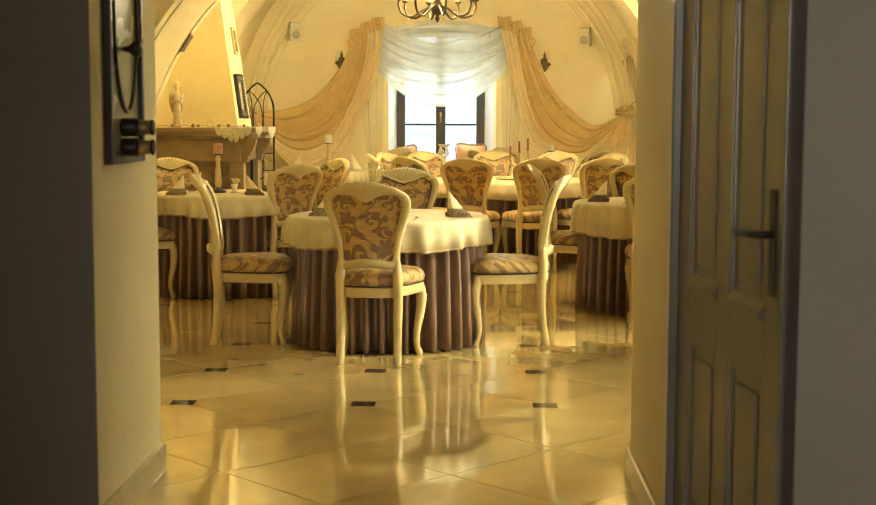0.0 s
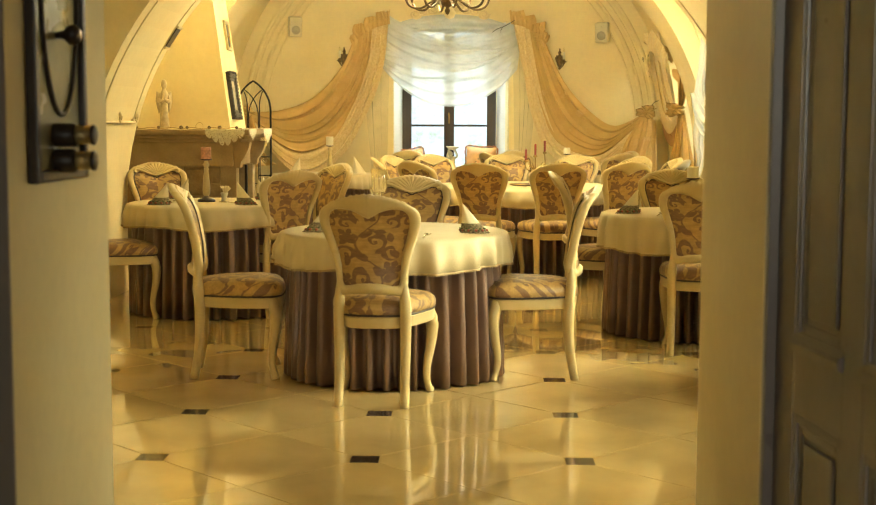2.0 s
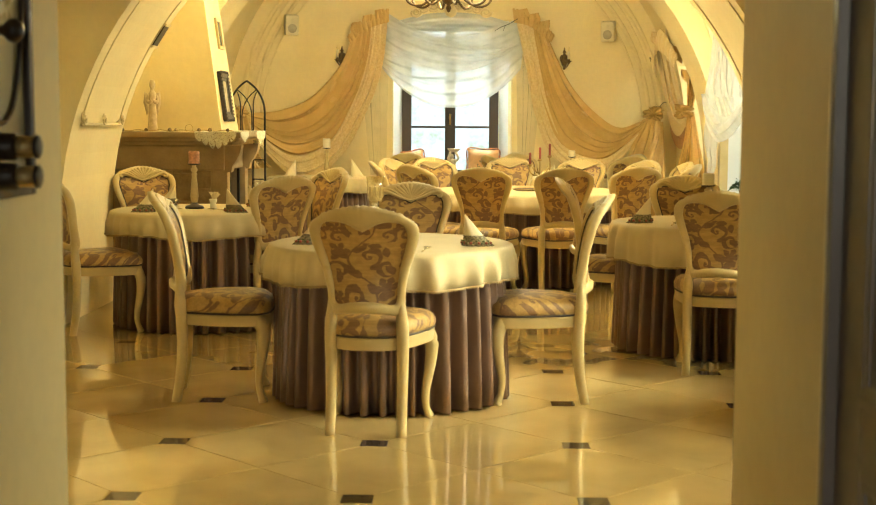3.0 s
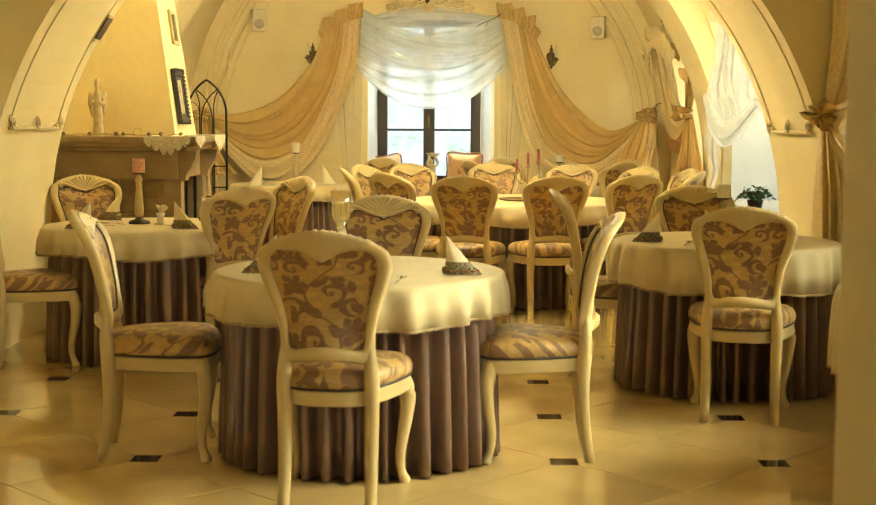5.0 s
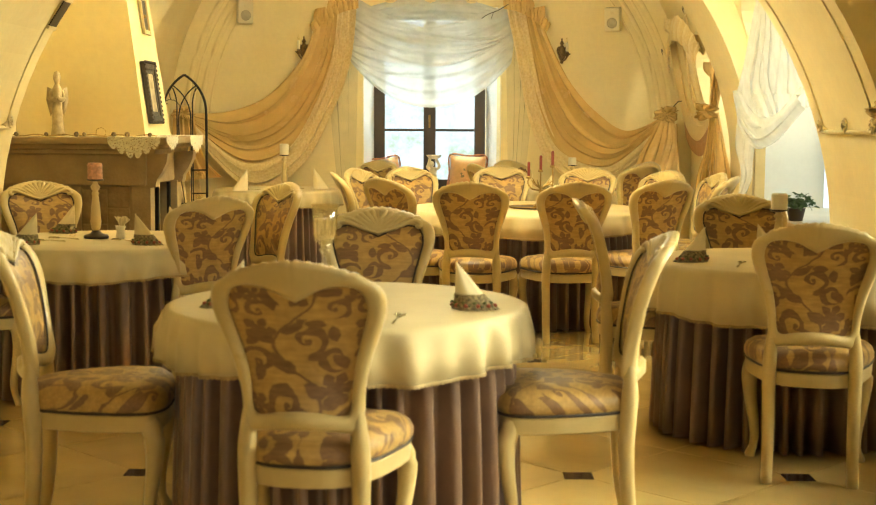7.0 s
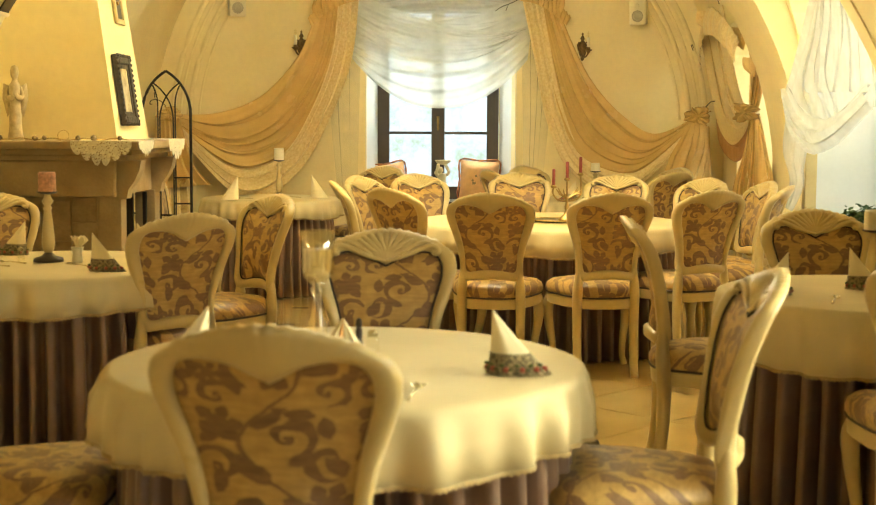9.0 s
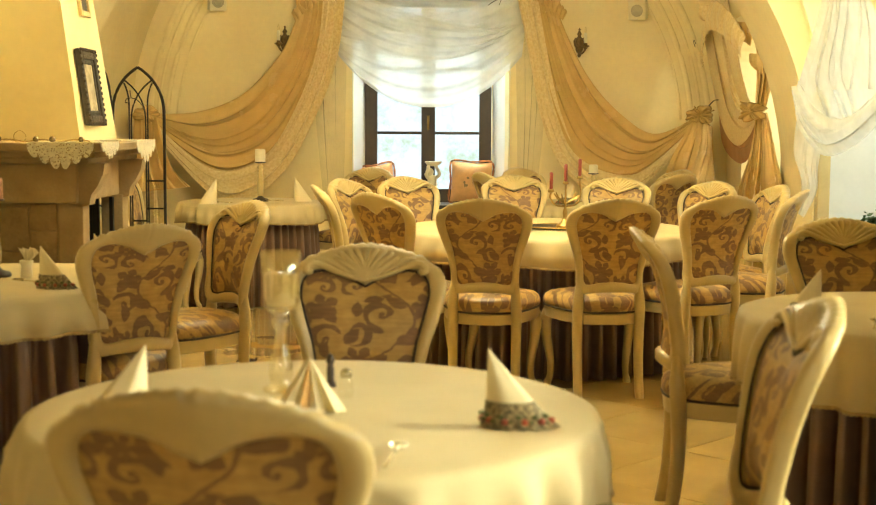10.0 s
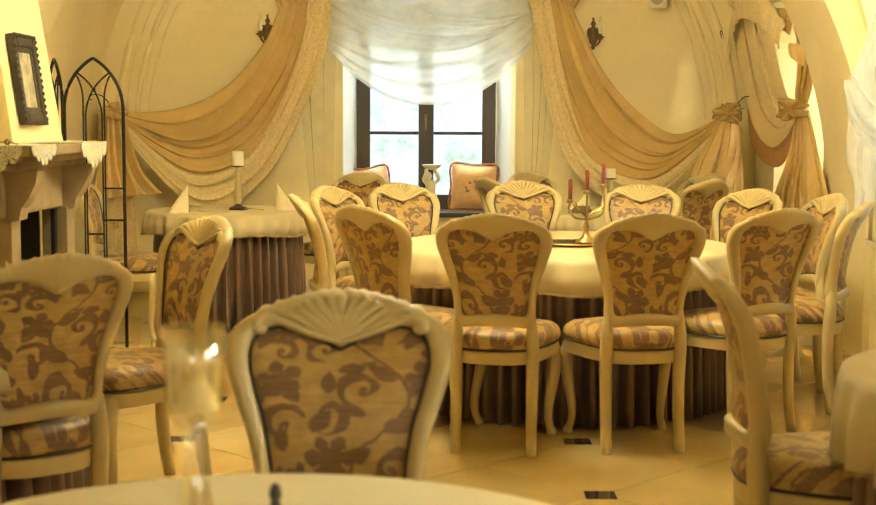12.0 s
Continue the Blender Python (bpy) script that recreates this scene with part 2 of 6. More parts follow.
# far wall with the splayed window opening
WX0, WX1, WZ0, WZ1 = -0.53, 0.85, 0.65, 2.50
wall_far = structure(mesh_object("wall_far", boxes((XC - 3.1, XC + 3.1, Y1, Y1 + 0.5, 0, 4.4)), PLASTER), "yellow cream plastered end wall with arched mouldings", "wall")
bm = bmesh.new()
a = [bm.verts.new(p) for p in ((WX0, Y1 - 0.05, WZ0), (WX1, Y1 - 0.05, WZ0), (WX1, Y1 - 0.05, WZ1), (WX0, Y1 - 0.05, WZ1))]
b = [bm.verts.new(p) for p in ((WX0 + 0.10, Y1 + 0.55, WZ0), (WX1 - 0.16, Y1 + 0.55, WZ0), (WX1 - 0.16, Y1 + 0.55, WZ1), (WX0 + 0.10, Y1 + 0.55, WZ1))]
bm.faces.new(a)
bm.faces.new(b[::-1])
for i in range(4):
    bm.faces.new((a[i], b[i], b[(i + 1) % 4], a[(i + 1) % 4]))
bmesh.ops.recalc_face_normals(bm, faces=bm.faces[:])
carve(wall_far, [bm])
bm.free()

# near wall with the wide doorway
DX0, DX1, DY0, DH = -0.67, 1.10, 3.88, 2.45
wall_near = structure(mesh_object("wall_near", boxes((XC - 3.4, DX0, DY0, Y0, 0, 4.4), (DX1, XC + 3.6, DY0, Y0, 0, 4.4), (DX0, DX1, DY0, Y0, DH, 4.4)), PLASTER), "thick yellow plastered wall with a wide doorway", "wall")
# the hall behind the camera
# thin skins added over the doorway wall, shade of the hall in their colour
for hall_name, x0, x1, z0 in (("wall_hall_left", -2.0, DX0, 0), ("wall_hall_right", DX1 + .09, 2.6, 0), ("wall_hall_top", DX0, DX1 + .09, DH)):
    structure(mesh_object(hall_name, boxes((x0, x1, DY0 - .012, DY0 - .001, z0, 3.0)), HALL_DIM), "added plaster skin beside the doorway, coloured dark for the dim hall", "wall")
structure(mesh_object("wall_hall", boxes((-2.2, -2.0, -3, DY0, 0, 3), (2.6, 2.8, -3, DY0, 0, 3), (-2.2, 2.8, -3.2, -3, 0, 3)), HALL_DIM), "plain plastered hall wall", "wall")
structure(mesh_object("ceiling_hall", boxes((-2.2, 2.8, -3.2, DY0, 3, 3.2)), HALL_DIM), "plain plastered hall ceiling", "ceiling")

# the transverse arch on its pilasters
AZ, AR, AY0, AY1 = 0.65, 2.42, 10.0, 11.3


def rib(name, cz, r, y0, y1):
    n = 48
    bm = bmesh.new()
    ii = [(XC - r, 0)] + arc(XC, cz, r, 180, 0, n) + [(XC + r, 0)]
    oo = [(XC - HALF - 0.05, 0)] + [(XC - HALF - 0.05, ZS)] + arc(XC, ZS, RV + 0.05, 180, 0, n)[1:-1] + [(XC + HALF + 0.05, ZS), (XC + HALF + 0.05, 0)]
    vs = [[bm.verts.new((x, y, z)) for x, z in pts] for pts in (ii, oo) for y in (y0, y1)]
    i0, i1, o0, o1 = vs
    for k in range(len(ii) - 1):
        bm.faces.new((i0[k], i0[k + 1], i1[k + 1], i1[k]))
        bm.faces.new((o0[k], o1[k], o1[k + 1], o0[k + 1]))
        bm.faces.new((i0[k], o0[k], o0[k + 1], i0[k + 1]))
        bm.faces.new((i1[k], i1[k + 1], o1[k + 1], o1[k]))
    for k in (0, -1):
        bm.faces.new((i0[k], i1[k], o1[k], o0[k]))
    return structure(mesh_object(name, bm, PLASTER), "yellow cream plastered transverse arch on pilasters", "arch")


rib("arch_near", AZ, AR, AY0, AY1)
rib("arch_far", 0.90, 2.56, 14.02, 14.86)


# ---- chairs ----
OUTER = [(0, .538), (.09, .533), (.142, .528), (.165, .57), (.170, .64), (.187, .72), (.215, .80), (.235, .87), (.226, .925), (.18, .958), (.115, .980), (.055, .994), (0, 1.0)]
INNER = [(0, .588), (.06, .583), (.116, .573), (.135, .594), (.140, .66), (.154, .74), (.177, .82), (.188, .875), (.174, .919), (.130, .934), (.07, .924), (.028, .902), (0, .888)]


def back_y(x, z):
    """How far the chair's back leans and curves; its lower rail bows out behind the stiles."""
    s = max(0.0, (z - 0.44) / 0.56)
    bow = 0.6 + 1.5 * min(1.0, max(0.0, (0.68 - z) / 0.10))
    return -0.197 - 0.025 * s - 0.02 * s * s - 0.10 * s ** 3 + bow * (x * x - 0.0225)


def full_ring(half):
    h = [(p.x, p.y) for p in spline([(x, z, 0) for x, z in half], 6)]
    return h + [(-x, z) for x, z in h[-2:0:-1]]


def chair_thing(label, group):
    chair = thing("dining_chair", label, "chair", group=group)
    outer, inner = full_ring(OUTER), full_ring(INNER)
    n = len(outer)
    outer = [(x, z + (0.008 * abs(math.sin(x * 105)) if z > 0.955 else 0)) for x, z in outer]
    # the frame of the back, rounded in section
    bm = bmesh.new()
    prof = [(0.0, -0.014), (0.0, 0.010), (0.12, 0.019), (0.5, 0.024), (0.88, 0.018), (1.0, 0.006), (1.0, -0.016), (0.8, -0.026), (0.2, -0.024)]
    rings = []
    for f, d in prof:
        ring = []
        for (xo, zo), (xi, zi) in zip(outer, inner):
            x, z = xi + (xo - xi) * f, zi + (zo - zi) * f
            ring.append(bm.verts.new((x, back_y(x, z) + d, z)))
        rings.append(ring)
    for k in range(len(prof)):
        a, b = rings[k], rings[(k + 1) % len(prof)]
        for i in range(n):
            bm.faces.new((a[i], a[(i + 1) % n], b[(i + 1) % n], b[i]))
    frame_part = part("back_frame", bm, CREAM, chair, smooth=True)
    # upholstered panel, padded in front and flat behind
    bm = bmesh.new()
    cx, cz = 0.0, 0.745
    for side, lift in ((1, 0.020), (-1, 0.006)):
        prev = None
        for f in (1.02, 0.92, 0.75, 0.45):
            ring = []
            for x, z in inner:
                px, pz = cx + (x - cx) * f, cz + (z - cz) * f
                ring.append(bm.verts.new((px, back_y(px, pz) + side * (0.006 + lift * (1 - f ** 3)), pz)))
            if prev:
                for i in range(n):
                    bm.faces.new((prev[i], prev[(i + 1) % n], ring[(i + 1) % n], ring[i]))
            prev = ring
        mid = bm.verts.new((cx, back_y(cx, cz) + side * (0.006 + lift), cz))
        for i in range(n):
            bm.faces.new((prev[i], prev[(i + 1) % n], mid))
    part("back_upholstery", bm, DAMASK, chair, "gold and brown scroll damask", smooth=True)
    pts = [(x * 0.985, back_y(x, z) + 0.014, 0.745 + (z - 0.745) * 0.985) for x, z in inner]
    part("back_piping", tube(pts, 0.0034, 5, closed=True), PIPING, chair, "dark studded piping", smooth=True)
    # fluted shell carved on the front of the crest, between two long leaf bands that end in curls
    for k in range(-4, 5):
        e = k / 4
        foot = (0.012 * e, 0.916 + 0.004 * abs(e))
        head = (0.094 * math.sin(1.25 * e) / math.sin(1.25), 0.993 - 0.026 * abs(e) ** 1.8)
        mid = (0.030 * e + 0.022 * e * abs(e), 0.950 - 0.010 * abs(e))
        line = spline([(*foot, 0), (*mid, 0), (*head, 0)], 6)
        m = len(line)
        q = [(p.x, back_y(p.x, p.y) + 0.0115 + 0.003 * math.sin(math.pi * i / m), p.y) for i, p in enumerate(line)]
        part("shell_flute", tube(q, [0.003 + (0.0095 - 0.001 * abs(e)) * math.sin(0.5 * math.pi * min(1, 1.25 * (i + 1) / m)) * (0.75 if i == m - 1 else 1) for i in range(m)], 8), CREAM, chair, smooth=True)
    for sx in (-1, 1):
        for line, fat in (([(.000, .901, 0), (.040, .911, 0), (.080, .926, 0), (.120, .943, 0), (.152, .951, 0), (.172, .944, 0), (.174, .930, 0), (.163, .927, 0), (.160, .934, 0)], .0105),
                          ([(.045, .920, 0), (.075, .938, 0), (.105, .954, 0), (.130, .962, 0), (.146, .960, 0)], .0075)):
            q = [(sx * p.x, back_y(p.x, p.y) + 0.018, p.y) for p in spline(line, 4)]
            m = len(q)
            part("leaf_scroll", tube(q, [0.003 + fat * math.sin(math.pi * (0.10 + 0.72 * i / m)) for i in range(m)], 7, flat=0.8), CREAM, chair, smooth=True)
    # seat
    seat_half = [(0, -.248), (.07, -.242), (.125, -.216), (.166, -.165), (.205, -.075), (.236, .035), (.247, .115), (.232, .178), (.155, .218), (0, .232)]
    ring = full_ring(seat_half)
    m = len(ring)

    def stack(levels):
        bm = bmesh.new()
        prev = None
        for f, z in levels:
            cur = [bm.verts.new((x * f, 0.01 + (y - 0.01) * f, z)) for x, y in ring]
            if prev:
                for i in range(m):
                    bm.faces.new((prev[i], prev[(i + 1) % m], cur[(i + 1) % m], cur[i]))
            else:
                bm.faces.new(cur[::-1])
            prev = cur
        bm.faces.new(prev)
        return bm
    part("seat_frame", stack([(0.965, 0.372), (0.985, 0.376), (0.993, 0.40), (1.0, 0.422), (0.98, 0.430)]), CREAM, chair)
    part("seat", stack([(0.985, 0.430), (1.02, 0.446), (1.022, 0.464), (0.985, 0.486), (0.88, 0.505), (0.6, 0.519), (0.25, 0.523)]), DAMASK, chair, "padded gold damask seat", smooth=True)
    part("seat_piping", tube([(x * 1.005, 0.01 + (y - 0.01) * 1.005, 0.433) for x, y in ring], 0.005, 5, closed=True), PIPING, chair, "dark piping")
    # legs: cabriole in front, raked behind
    for sx in (-1, 1):
        pts = spline([(sx * .208, .165, .41), (sx * .226, .185, .345), (sx * .221, .182, .25), (sx * .203, .165, .13), (sx * .203, .168, .06), (sx * .214, .180, .02), (sx * .218, .186, 0)], 3)
        rad = [0.032, .033, .034, .033, .031, .028, .026, .024, .022, .020, .019, .018, .017, .017, .018, .020, .022, .022, .018]
        part("front_leg", tube(pts, rad[:len(pts)], 8), CREAM, chair, smooth=True)
        # square in section, with softened arrises
        line = spline([(sx * .150, back_y(.15, .61), .61), (sx * .155, -.212, .51), (sx * .158, -.207, .42), (sx * .157, -.203, .30), (sx * .156, -.212, .14), (sx * .158, -.236, 0)], 3)
        bm = bmesh.new()
        rows = []
        for i, p in enumerate(line):
            f = i / (len(line) - 1)
            hx = .011 + .015 * math.sin(math.pi * min(.5, 1.6 * f)) - .008 * max(0, f - .35)
            hy = hx * 1.05
            c = .35
            rows.append([bm.verts.new((p.x + hx * u, p.y + hy * v, p.z)) for u, v in ((-1, -c), (-c, -1), (c, -1), (1, -c), (1, c), (c, 1), (-c, 1), (-1, c))])
        for p, q in zip(rows, rows[1:]):
            for i in range(8):
                bm.faces.new((p[i], p[(i + 1) % 8], q[(i + 1) % 8], q[i]))
        bm.faces.new(rows[0])
        bm.faces.new(rows[-1][::-1])
        part("back_leg", bm, CREAM, chair, smooth=True)
    return chair


def damask():
    """Gold cloth with woven brown scrolls and flowers."""
    m = material("gold scroll damask", (0.52, 0.335, 0.115), 0.38, vary=0.06, scale=30, fine=320, bump=0.12, second=(0.42, 0.262, 0.085))
    n, l = m.node_tree.nodes, m.node_tree.links

    def calc(op, a, b=0.0, c=0.0):
        k = n.new("ShaderNodeMath")
        k.operation = op
        for i, v in enumerate((a, b, c)):
            if isinstance(v, (int, float)):
                k.inputs[i].default_value = v
            else:
                l.new(v, k.inputs[i])
        return k.outputs[0]
    tex = n.new("ShaderNodeTexCoord")
    sep = n.new("ShaderNodeSeparateXYZ")
    warp = n.new("ShaderNodeTexNoise")
    warp.inputs["Scale"].default_value, warp.inputs["Detail"].default_value = 26, 3
    l.new(tex.outputs["Object"], sep.inputs[0])
    l.new(tex.outputs["Object"], warp.inputs["Vector"])
    wc = n.new("ShaderNodeSeparateColor")
    l.new(warp.outputs["Color"], wc.inputs[0])
    info = n.new("ShaderNodeObjectInfo")
    shift = calc("MULTIPLY", info.outputs["Random"], 0.9)
    u = calc("ADD", calc("ADD", calc("MULTIPLY", sep.outputs[0], 1.12), calc("MULTIPLY", calc("SUBTRACT", wc.outputs[0], 0.5), 0.020)), shift)
    w = calc("ADD", calc("MULTIPLY", calc("SUBTRACT", sep.outputs[2], sep.outputs[1]), 1.12), calc("MULTIPLY", calc("SUBTRACT", wc.outputs[1], 0.5), 0.020))
    u, w = calc("WRAP", u, 0.17, -0.17), calc("WRAP", w, 0.42, 0.0)
    total = None

    def add(v):
        nonlocal total
        total = v if total is None else calc("MAXIMUM", total, v)

    def polar(cx, cz):
        du, dw = calc("SUBTRACT", u, cx), calc("SUBTRACT", w, cz)
        return calc("SQRT", calc("ADD", calc("MULTIPLY", du, du), calc("MULTIPLY", dw, dw))), calc("ARCTAN2", dw, du), du, dw
    # the winding stem
    wave = calc("MULTIPLY", calc("SINE", calc("MULTIPLY", w, 2 * math.pi / 0.42)), 0.07)
    add(calc("MULTIPLY", calc("SUBTRACT", 0.0085, calc("ABSOLUTE", calc("SUBTRACT", u, wave))), 40.0))
    # curling tendrils with lobed outer edges
    for cx, cz, rad, hand, ph in ((.035, .335, .066, 1, 0.5), (-.118, .235, .060, -1, 2.0), (-.030, .120, .066, -1, 3.6), (.125, .045, .056, 1, 1.0), (.118, .262, .058, -1, 4.5), (-.115, .030, .048, 1, 5.2)):
        r, th, _, _ = polar(cx, cz)
        arm = calc("COSINE", calc("ADD", calc("MULTIPLY", th, hand), calc("MULTIPLY_ADD", calc("LOGARITHM", calc("DIVIDE", r, rad), math.e), 3.3, ph)))
        lobes = calc("MULTIPLY_ADD", calc("COSINE", calc("MULTIPLY_ADD", th, 3.0, ph)), 0.30, 0.22)
        fade = calc("MINIMUM", calc("MAXIMUM", calc("MULTIPLY", calc("SUBTRACT", 1.0, calc("DIVIDE", r, rad)), 7.0), 0.0), 1.0)
        add(calc("MULTIPLY", calc("SUBTRACT", arm, lobes), fade))
        add(calc("MULTIPLY", calc("SUBTRACT", 0.16 * rad, r), 60.0))
    # bent pointed leaves
    for cx, cz, deg, long, wide, bend in ((0, .21, 145, .095, .019, 2.2), (.068, .10, 25, .085, .017, -2.5), (-.070, .31, 125, .085, .018, 2.0), (-.05, .36, 20, .09, .016, 2.4), (.05, .06, 150, .085, .019, -2.2), (.03, .255, 35, .085, .015, -3.0),
                                          (-.125, .16, 70, .075, .016, 2.6), (.125, .32, 110, .075, .016, -2.6), (-.06, .03, 105, .08, .015, 3.0), (.10, .395, 165, .075, .016, 2.5), (.015, .175, -35, .08, .016, 2.8), (-.075, .285, -70, .07, .014, 3.0),
                                          (-.155, .29, 60, .08, .016, -2.4), (.155, .21, 115, .08, .017, 2.4), (.01, .395, 70, .07, .015, -2.8), (-.01, .05, 60, .07, .014, 2.6), (.155, .10, -60, .07, .015, 2.6), (-.155, .14, -110, .08, .016, 2.4)):
        _, _, du, dw = polar(cx, cz)
        co, si = math.cos(radians(deg)), math.sin(radians(deg))
        along = calc("ADD", calc("MULTIPLY", du, co), calc("MULTIPLY", dw, si))
        off = calc("SUBTRACT", calc("SUBTRACT", calc("MULTIPLY", dw, co), calc("MULTIPLY", du, si)), calc("MULTIPLY", calc("MULTIPLY", along, along), bend))
        q = calc("DIVIDE", along, long)
        add(calc("MULTIPLY", calc("SUBTRACT", calc("MULTIPLY", calc("MULTIPLY", q, calc("SUBTRACT", 1.0, q)), 5.6 * wide), calc("ABSOLUTE", off)), 40.0))
    # open flowers, their petals parted by lines of the ground
    for cx, cz, rad, petals in ((-.112, .365, .050, 5), (.112, .150, .055, 6), (-.120, .095, .034, 5)):
        r, th, _, _ = polar(cx, cz)
        edge = calc("MULTIPLY_ADD", calc("COSINE", calc("MULTIPLY", th, float(petals))), 0.16 * rad, rad)
        gap = calc("MAXIMUM", calc("SUBTRACT", calc("MULTIPLY", calc("ABSOLUTE", calc("COSINE", calc("MULTIPLY", th, petals / 2))), r), 0.004), calc("SUBTRACT", 0.55 * rad, r))
        add(calc("MULTIPLY", calc("MINIMUM", calc("SUBTRACT", edge, r), gap), 40.0))
    mask = n.new("ShaderNodeMapRange")
    mask.interpolation_type = "SMOOTHSTEP"
    mask.inputs[1].default_value, mask.inputs[2].default_value = 0.0, 0.22
    l.new(total, mask.inputs[0])
    weave = n.new("ShaderNodeTexNoise")
    weave.inputs["Scale"].default_value = 60
    mp = n.new("ShaderNodeMapping")
    mp.inputs["Scale"].default_value = (0.35, 4, 4)
    l.new(tex.outputs["Object"], mp.inputs[0])
    l.new(mp.outputs[0], weave.inputs["Vector"])
    mix = n.new("ShaderNodeMix")
    mix.data_type = "RGBA"
    b = n["Principled BSDF"]
    l.new(b.inputs["Base Color"].links[0].from_socket, mix.inputs[6])
    mix.inputs[7].default_value = (0.185, 0.098, 0.055, 1)
    amount = calc("MULTIPLY", mask.outputs[0], calc("MULTIPLY_ADD", weave.outputs[0], 0.5, 0.62))
    l.new(calc("MINIMUM", amount, 1.0), mix.inputs[0])
    streak = n.new("ShaderNodeTexNoise")
    streak.inputs["Scale"].default_value, streak.inputs["Detail"].default_value = 22, 4
    sp = n.new("ShaderNodeMapping")
    sp.inputs["Scale"].default_value = (0.5, 5, 5)
    l.new(tex.outputs["Object"], sp.inputs[0])
    l.new(sp.outputs[0], streak.inputs["Vector"])
    tone = n.new("ShaderNodeHueSaturation")
    l.new(calc("MULTIPLY_ADD", streak.outputs[0], 0.7, 0.65), tone.inputs["Value"])
    l.new(mix.outputs[2], tone.inputs["Color"])
    l.new(tone.outputs[0], b.inputs["Base Color"])
    b.inputs["Sheen Weight"].default_value, b.inputs["Sheen Tint"].default_value = 0.12, (0.9, 0.65, 0.3, 1)
    return m


DAMASK = damask()


def crest_pose(cx, cy, rz):
    """A chair's pose from the place of its crest and its turn."""
    a = radians(rz)
    return pose(cx - 0.345 * math.sin(a), cy + 0.345 * math.cos(a), 0, 0, 0, rz)


CHAIRS = [
    ("chairs round the front table", [(-.06, 6.87, -6.5), (-1.145, 7.80, -83), (1.07, 7.85, 88), (.05, 9.07, 181)]),
    ("chairs round the left table", [(-2.08, 11.38, -152), (-2.27, 9.68, -58), (-.76, 9.84, 38), (-.60, 11.3, 128)]),
    ("chairs round the right table", [(1.69, 8.33, -12), (1.81, 10.33, 180), (.95, 9.77, -95)]),
    ("chairs round the large table", [(.462, 11.60, -8), (1.12, 11.64, 9), (1.73, 12.0, 26), (2.27, 12.62, 66), (2.30, 13.26, 98), (2.01, 13.76, 125), (1.465, 14.35, 162), (.76, 14.66, 186), (0, 14.28, 212), (-.38, 13.82, 240), (-.46, 12.88, -82), (-.10, 12.08, -48)]),
    ("chairs round the back right table", [(.55, 15.15, -65), (.88, 16.28, 220), (2.18, 15.97, 120), (2.0, 15.0, 38)]),
    ("chairs round the back left table", [(-.30, 16.15, 150), (-2.05, 14.8, -90)]),
]
base_chair = None
for group, rows in CHAIRS:
    for x, y, rz in rows:
        if base_chair is None:
            base_chair = chair_thing("cream lacquered carved chair with gold damask upholstery", group)
            base_chair.matrix_world = crest_pose(x, y, rz)
        else:
            tagged(copy_thing(base_chair, crest_pose(x, y, rz)), group=group)


